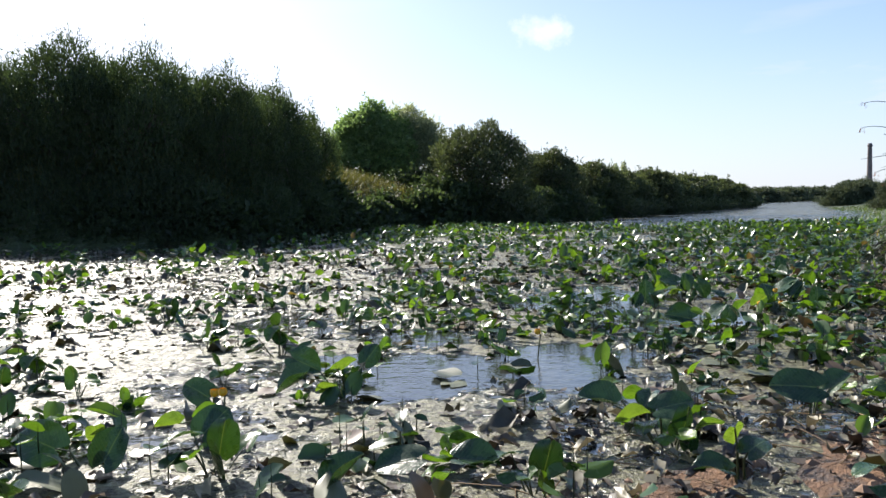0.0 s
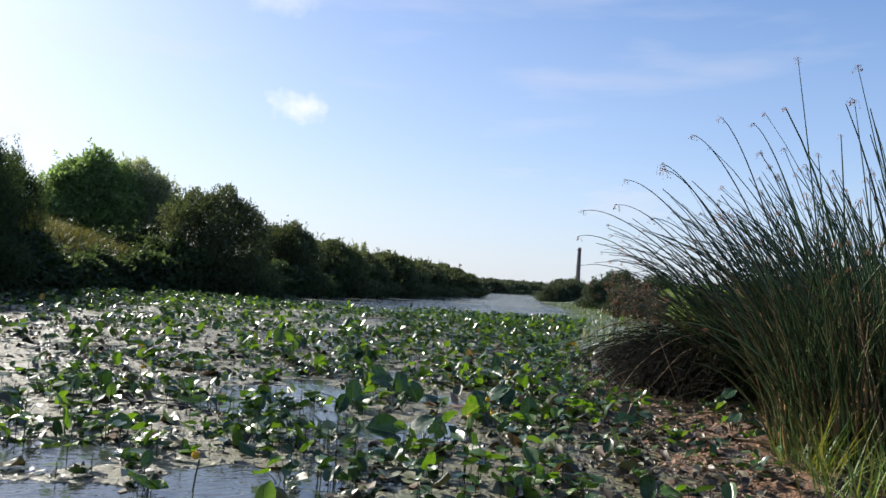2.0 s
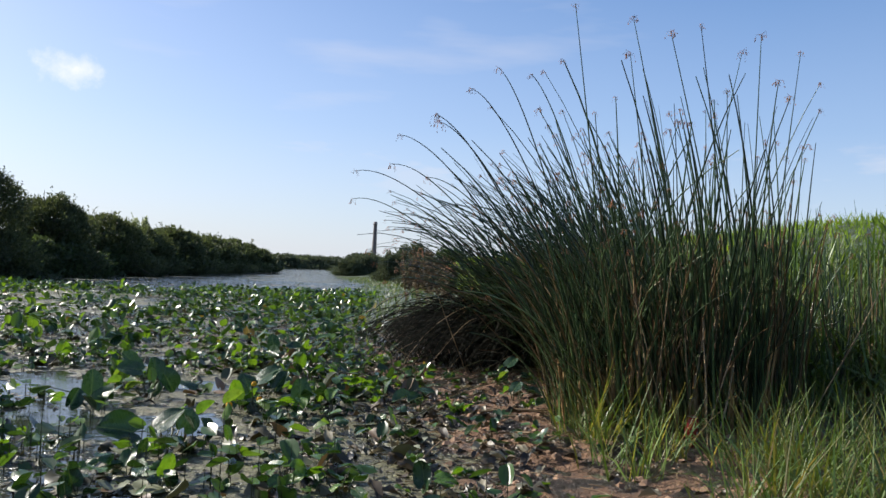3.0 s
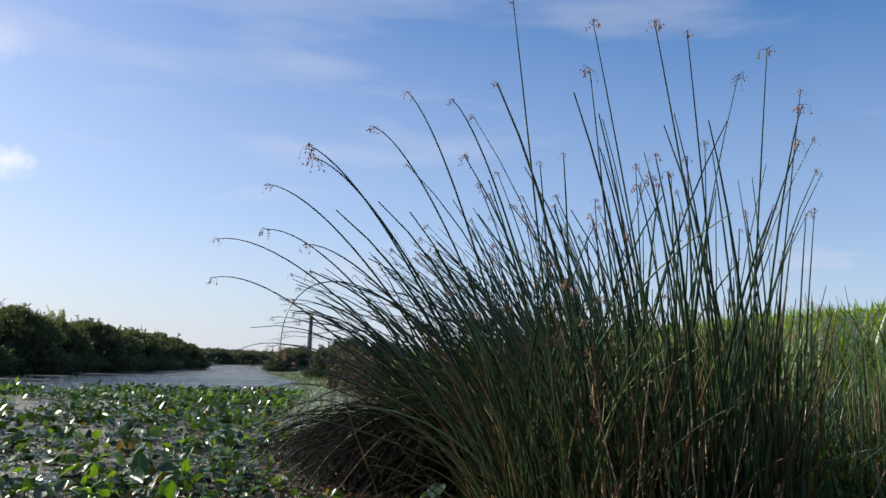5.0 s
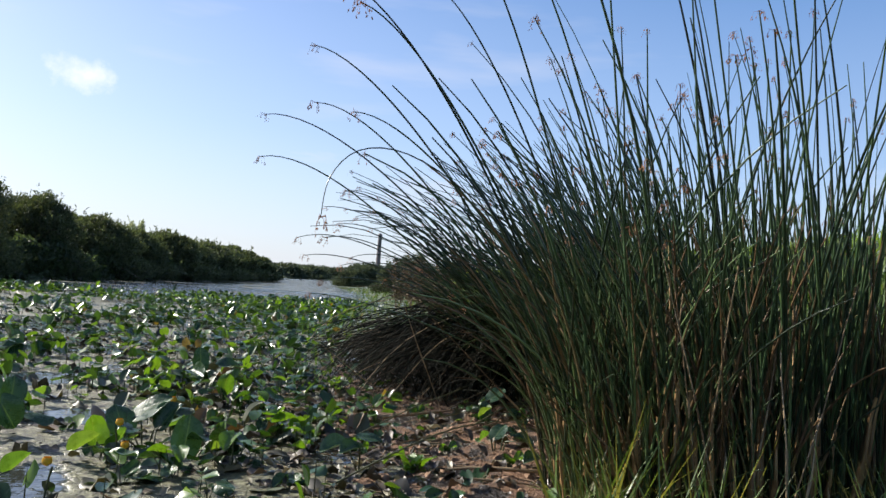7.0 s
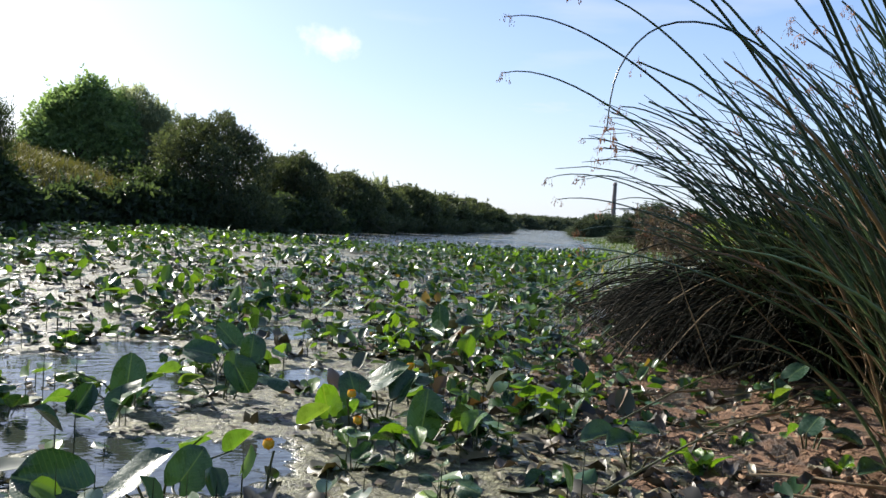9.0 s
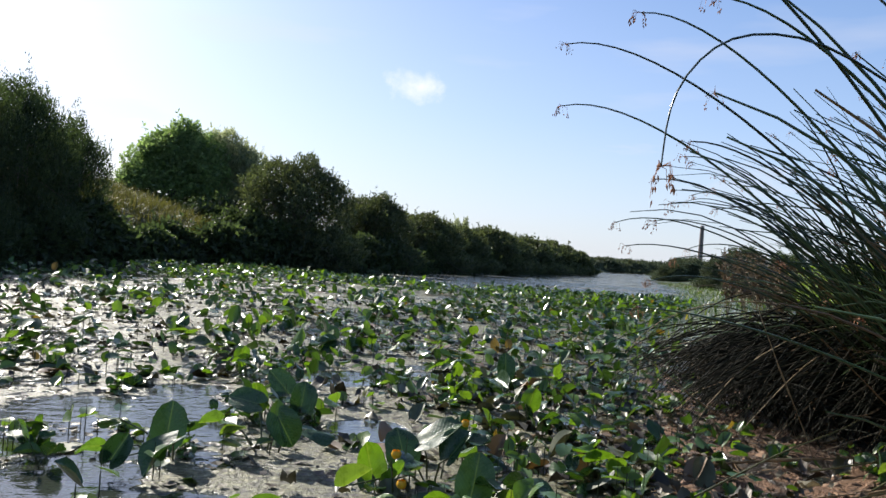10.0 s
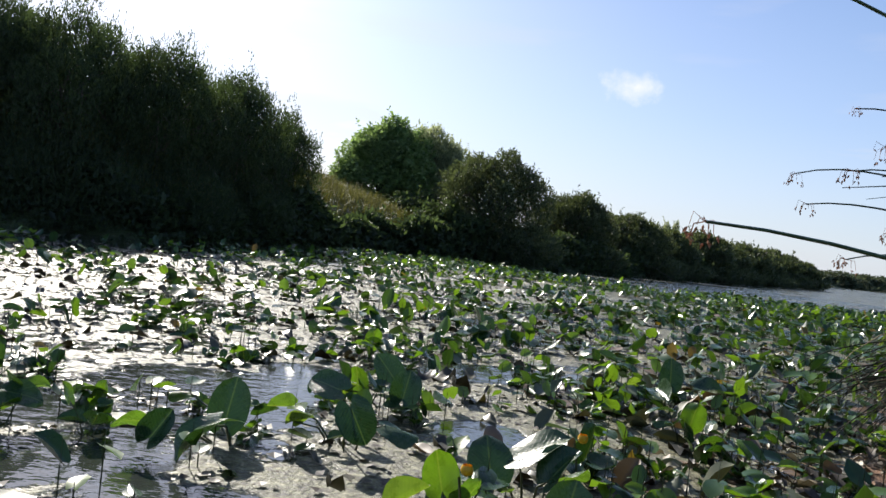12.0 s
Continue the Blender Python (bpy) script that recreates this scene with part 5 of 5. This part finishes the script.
for k, (x, y, h) in enumerate([(2.61, 6.08, 0.16), (2.63, 6.02, 0.07), (-0.67, 2.94, 0.16), (0.65, 4.39, 0.14), (2.28, 5.49, 0.14), (-0.74, 3.05, 0.13), (2.95, 6.6, 0.17), (0.2, 7.4, 0.15)]):
    lily_flower(x, y, h, k)


# ---------------------------------------------------------------- litter on the mud
r = np.random.default_rng(81)
x, y = scatter(r, 9000, -3.5, 6.0, 0.6, 8.5, lambda x, y: (beyond(SHORE, x, y) > -0.9) & (beyond(SHORE, x, y) < 1.3) & (r.random(len(x)) < np.interp(beyond(SHORE, x, y), [-0.9, -0.2, 0.3, 1.3], [0.3, 1.0, 0.5, 0.12])))
n = len(x)
v, f = leaf_shape(4, 4, 1, 0.6, 0.5, 0.4, 0.22, 0.2, 2)
v, f = many(v, f, np.stack([x, y, np.maximum(land(x, y), 0) + 0.008 + 0.03 * r.random(n)], 1), r.uniform(0, 6.28, n), r.normal(0, 0.2, n), r.normal(0, 0.25, n), 0.025 + 0.07 * r.random(n) ** 2)
tagged(new("dead_leaves", mesh("dead_leaves", v, f, M_DEAD)), "withered grey-brown lily leaves rotting on the mud", "leaf litter", kind="stuff")
x, y = scatter(r, 2600, -2, 6.5, 1.0, 8.5, lambda x, y: (beyond(SHORE, x, y) > -0.4) & (beyond(SHORE, x, y) < 2.0))
pile = Pile()
for a, b in zip(x, y):
    L, q = r.uniform(0.05, 0.28), r.uniform(0, 6.28)
    z = max(float(land(a, b)), 0) + 0.008
    d = np.array([math.cos(q) * L, math.sin(q) * L, r.normal(0, 0.012)])
    pile.add(*tube([(a, b, z), np.array((a, b, z + 0.008)) + d / 2 + r.normal(0, 0.006, 3), np.array((a, b, z)) + d], 0.0022, 3))
tagged(new("plant_litter", pile.mesh("plant_litter", leafy("litter_straw", (0.10, 0.06, 0.035), (0.32, 0.22, 0.13), 0.7, 0.05, None, 0.3))), "scattered bits of straw and broken stalks on the mud", "litter", kind="stuff")


# scraps of rotting leaf adrift on the scum
x, y = scatter(r, 26000, -8, 5, 0, 13, lambda x, y: (beyond(SHORE, x, y) < 0.2) & ~in_clear(x, y))
n = len(x)
v, f = many(LEAF_V * (1.3, 1, 1), LEAF_F, np.stack([x, y, np.maximum(land(x, y), 0) + 0.004 + 0.006 * r.random(n)], 1), r.uniform(0, 6.28, n), r.normal(0, 0.2, n), r.normal(0, 0.2, n), r.uniform(0.012, 0.05, n))
tagged(new("leaf_scraps", mesh("leaf_scraps", v, f, M_DEAD, False)), "small brown scraps of rotting leaf adrift on the scum", "litter", kind="stuff")
# curled dark leaves and weed rotting on the surface
x, y = scatter(r, 9000, -13, 5.4, -1, 17, lambda x, y: (beyond(SHORE, x, y) < np.where(y > 5.9, 0.9, 0.35)) & ~in_clear(x, y) & (beyond(BANK, x, y) > 1.0) & (r.random(len(x)) < 0.3 + 0.5 * (soft_noise(x, y, 1.9, 0.9) > 0)))
n = len(x)
pile = Pile()
for k in range(3):
    q = np.arange(n) % 3 == k
    m = int(q.sum())
    v, f = leaf_shape(4, 4, 1, (0.7, 0.5, 0.9)[k], (0.6, -0.5, 0.2)[k], (0.25, -0.2, -0.35)[k], 0.22, 0.2, k)
    pile.add(*many(v, f, np.stack([x[q], y[q], np.maximum(land(x[q], y[q]), 0) + 0.012 + 0.02 * r.random(m)], 1), r.uniform(0, 6.28, m), r.normal(0, 0.16, m), r.normal(0, 0.2, m), 0.04 + 0.11 * r.random(m) ** 2))
tagged(new("rotting_leaves", pile.mesh("rotting_leaves", M_ROT)), "curled dark leaves rotting on the water", "leaf litter", kind="stuff")
# clods of drying mud
x, y = scatter(r, 9000, -1, 6.5, 1.5, 8.2, lambda x, y: (beyond(SHORE, x, y) > -0.15) & (beyond(SHORE, x, y) < 1.7))
n = len(x)
cv = np.array([(1, 0, 0), (0.4, 0.9, 0.1), (-0.7, 0.6, 0), (-0.9, -0.4, 0.1), (0.1, -1, 0), (0.5, 0.2, 0.6), (-0.4, 0.2, 0.7), (-0.1, -0.5, 0.6)], float)
cf = np.array([(0, 1, 5), (1, 2, 6), (1, 6, 5), (2, 3, 6), (3, 4, 7), (3, 7, 6), (4, 0, 5), (4, 5, 7), (5, 6, 7)])
v, f = many(cv, cf, np.stack([x, y, land(x, y) - 0.003], 1), r.uniform(0, 6.28, n), r.normal(0, 0.2, n), r.normal(0, 0.2, n), 0.006 + 0.034 * r.random(n) ** 4)
tagged(new("mud_clods", mesh("mud_clods", v, f, plain("mud_clod", (0.16, 0.095, 0.06), (0.36, 0.22, 0.13), 0.85, 9, 0.6, 0.004), False)), "small crumbly clods of reddish brown mud", "mud", kind="stuff")


def drinks_can(x, y):
    z = float(land(x, y))
    ob = root("drinks_can", "discarded red drinks can standing among the grass", "can", "", pose(x, y, z - 0.01, 4, -6, 40))
    prof = [(0.024, 0.0), (0.033, 0.012), (0.033, 0.145), (0.026, 0.16), (0.027, 0.164)]
    a = np.arange(20) * 2 * math.pi / 20
    v = np.array([(q * math.cos(k), q * math.sin(k), h) for q, h in prof for k in a])
    f = np.array([(i * 20 + j, i * 20 + (j + 1) % 20, (i + 1) * 20 + (j + 1) % 20, (i + 1) * 20 + j) for i in range(4) for j in range(20)])
    part("body", mesh("body", v, f, M_CAN), ob)
    lv = np.array([(0.0262 * math.cos(k), 0.0262 * math.sin(k), 0.162) for k in a] + [(0, 0, 0.1615)])
    part("lid", mesh("lid", lv, np.array([(j, (j + 1) % 20, 20) for j in range(20)]), M_TIN), ob, "bare metal lid")
    for k in range(3):
        q = np.linspace(-0.35, 0.35, 5) - 1.8
        z0 = 0.04 + 0.035 * k
        bv = np.array([(0.0335 * math.cos(w), 0.0335 * math.sin(w), z0 + e) for e in (0, 0.016) for w in q])
        part("print", mesh("print", bv, np.array([(j, j + 1, j + 6, j + 5) for j in range(4)]), M_PALE), ob, "pale printed bar")


drinks_can(4.4, 4.14)


# ---------------------------------------------------------------- docks, chimney and ruin on the right bank
def dock_plant(x, y, h, seed):
    r = np.random.default_rng(seed)
    z = max(float(land(x, y)), 0)
    ob = root("dock_plant", "withered brown dock with dense seed spikes", "weed", "docks", pose(x, y, z))
    for k in range(5):
        pts = turned(arc(h * r.uniform(0.7, 1.1), r.uniform(0.05, 0.3), 0.1, 6), r.uniform(0, 6.28))
        part("stalk", mesh("stalk", *tube(pts, 0.008, 5), M_DRY), ob)
        n = 85
        t = r.uniform(0.35, 1, n)
        pos = np.stack([np.interp(t, np.linspace(0, 1, 7), pts[:, c]) for c in range(3)], 1) + r.normal(0, 0.03, (n, 3))
        spike = part("seed_spike", mesh("seed_spike", *many(LEAF_V, LEAF_F, pos, r.uniform(0, 6.28, n), r.normal(0.5, 0.6, n), r.normal(0, 0.6, n), r.uniform(0.04, 0.08, n)), M_DOCK, False), ob)
        tagged(spike, kind="stuff")


for k, (x, y, h) in enumerate([(10.6, 18.6, 1.5), (11.0, 18.2, 1.3), (10.0, 16.2, 1.3), (10.5, 16.6, 1.1), (11.6, 19.6, 1.4), (9.4, 14.6, 1.1), (12.3, 21.0, 1.4), (11.9, 18.9, 1.2)]):
    dock_plant(x, y, h, 900 + k)


def chimney():
    x, y = 125.4, 251.6
    z = float(land(x, y))
    ob = root("factory_chimney", "tall slender weathered brick chimney of an old works", "chimney", "", pose(x, y, z - 0.2))
    prof = [(0.95, 0.0), (0.62, 15.0), (0.78, 15.1), (0.78, 15.5), (0.62, 15.6), (0.6, 16.1), (0.45, 16.1), (0.45, 15.0)]
    a = np.arange(16) * 2 * math.pi / 16
    v = np.array([(q * math.cos(k), q * math.sin(k), h) for q, h in prof for k in a])
    ring = lambda lo, hi: np.array([(i * 16 + j, i * 16 + (j + 1) % 16, (i + 1) * 16 + (j + 1) % 16, (i + 1) * 16 + j) for i in range(lo, hi) for j in range(16)])
    part("shaft", mesh("shaft", v, ring(0, 1), M_BRICK), ob)
    part("crown", mesh("crown", v, ring(1, 7), M_BRICK), ob, "corbelled brick rim")


def box(x0, x1, y0, y1, z0, z1):
    v = np.array([(x, y, z) for z in (z0, z1) for y in (y0, y1) for x in (x0, x1)], float)
    return v, np.array([(0, 2, 3, 1), (4, 5, 7, 6), (0, 1, 5, 4), (2, 6, 7, 3), (0, 4, 6, 2), (1, 3, 7, 5)])


chimney()
ruin = root("ruined_building", "pale concrete posts and lintel of a ruined building", "building", "", pose(120.5, 249.5, float(land(120.5, 249.5)), 0, 0, -25))
for q in (-1.6, 0.6, 2.8):
    part("post", mesh("post", *box(q - 0.45, q + 0.45, -0.4, 0.4, -0.2, 4.4), M_PALE, False), ruin)
part("plinth", mesh("plinth", *box(-2.6, 4.0, -0.7, 0.7, -0.2, 1.2), M_PALE, False), ruin)
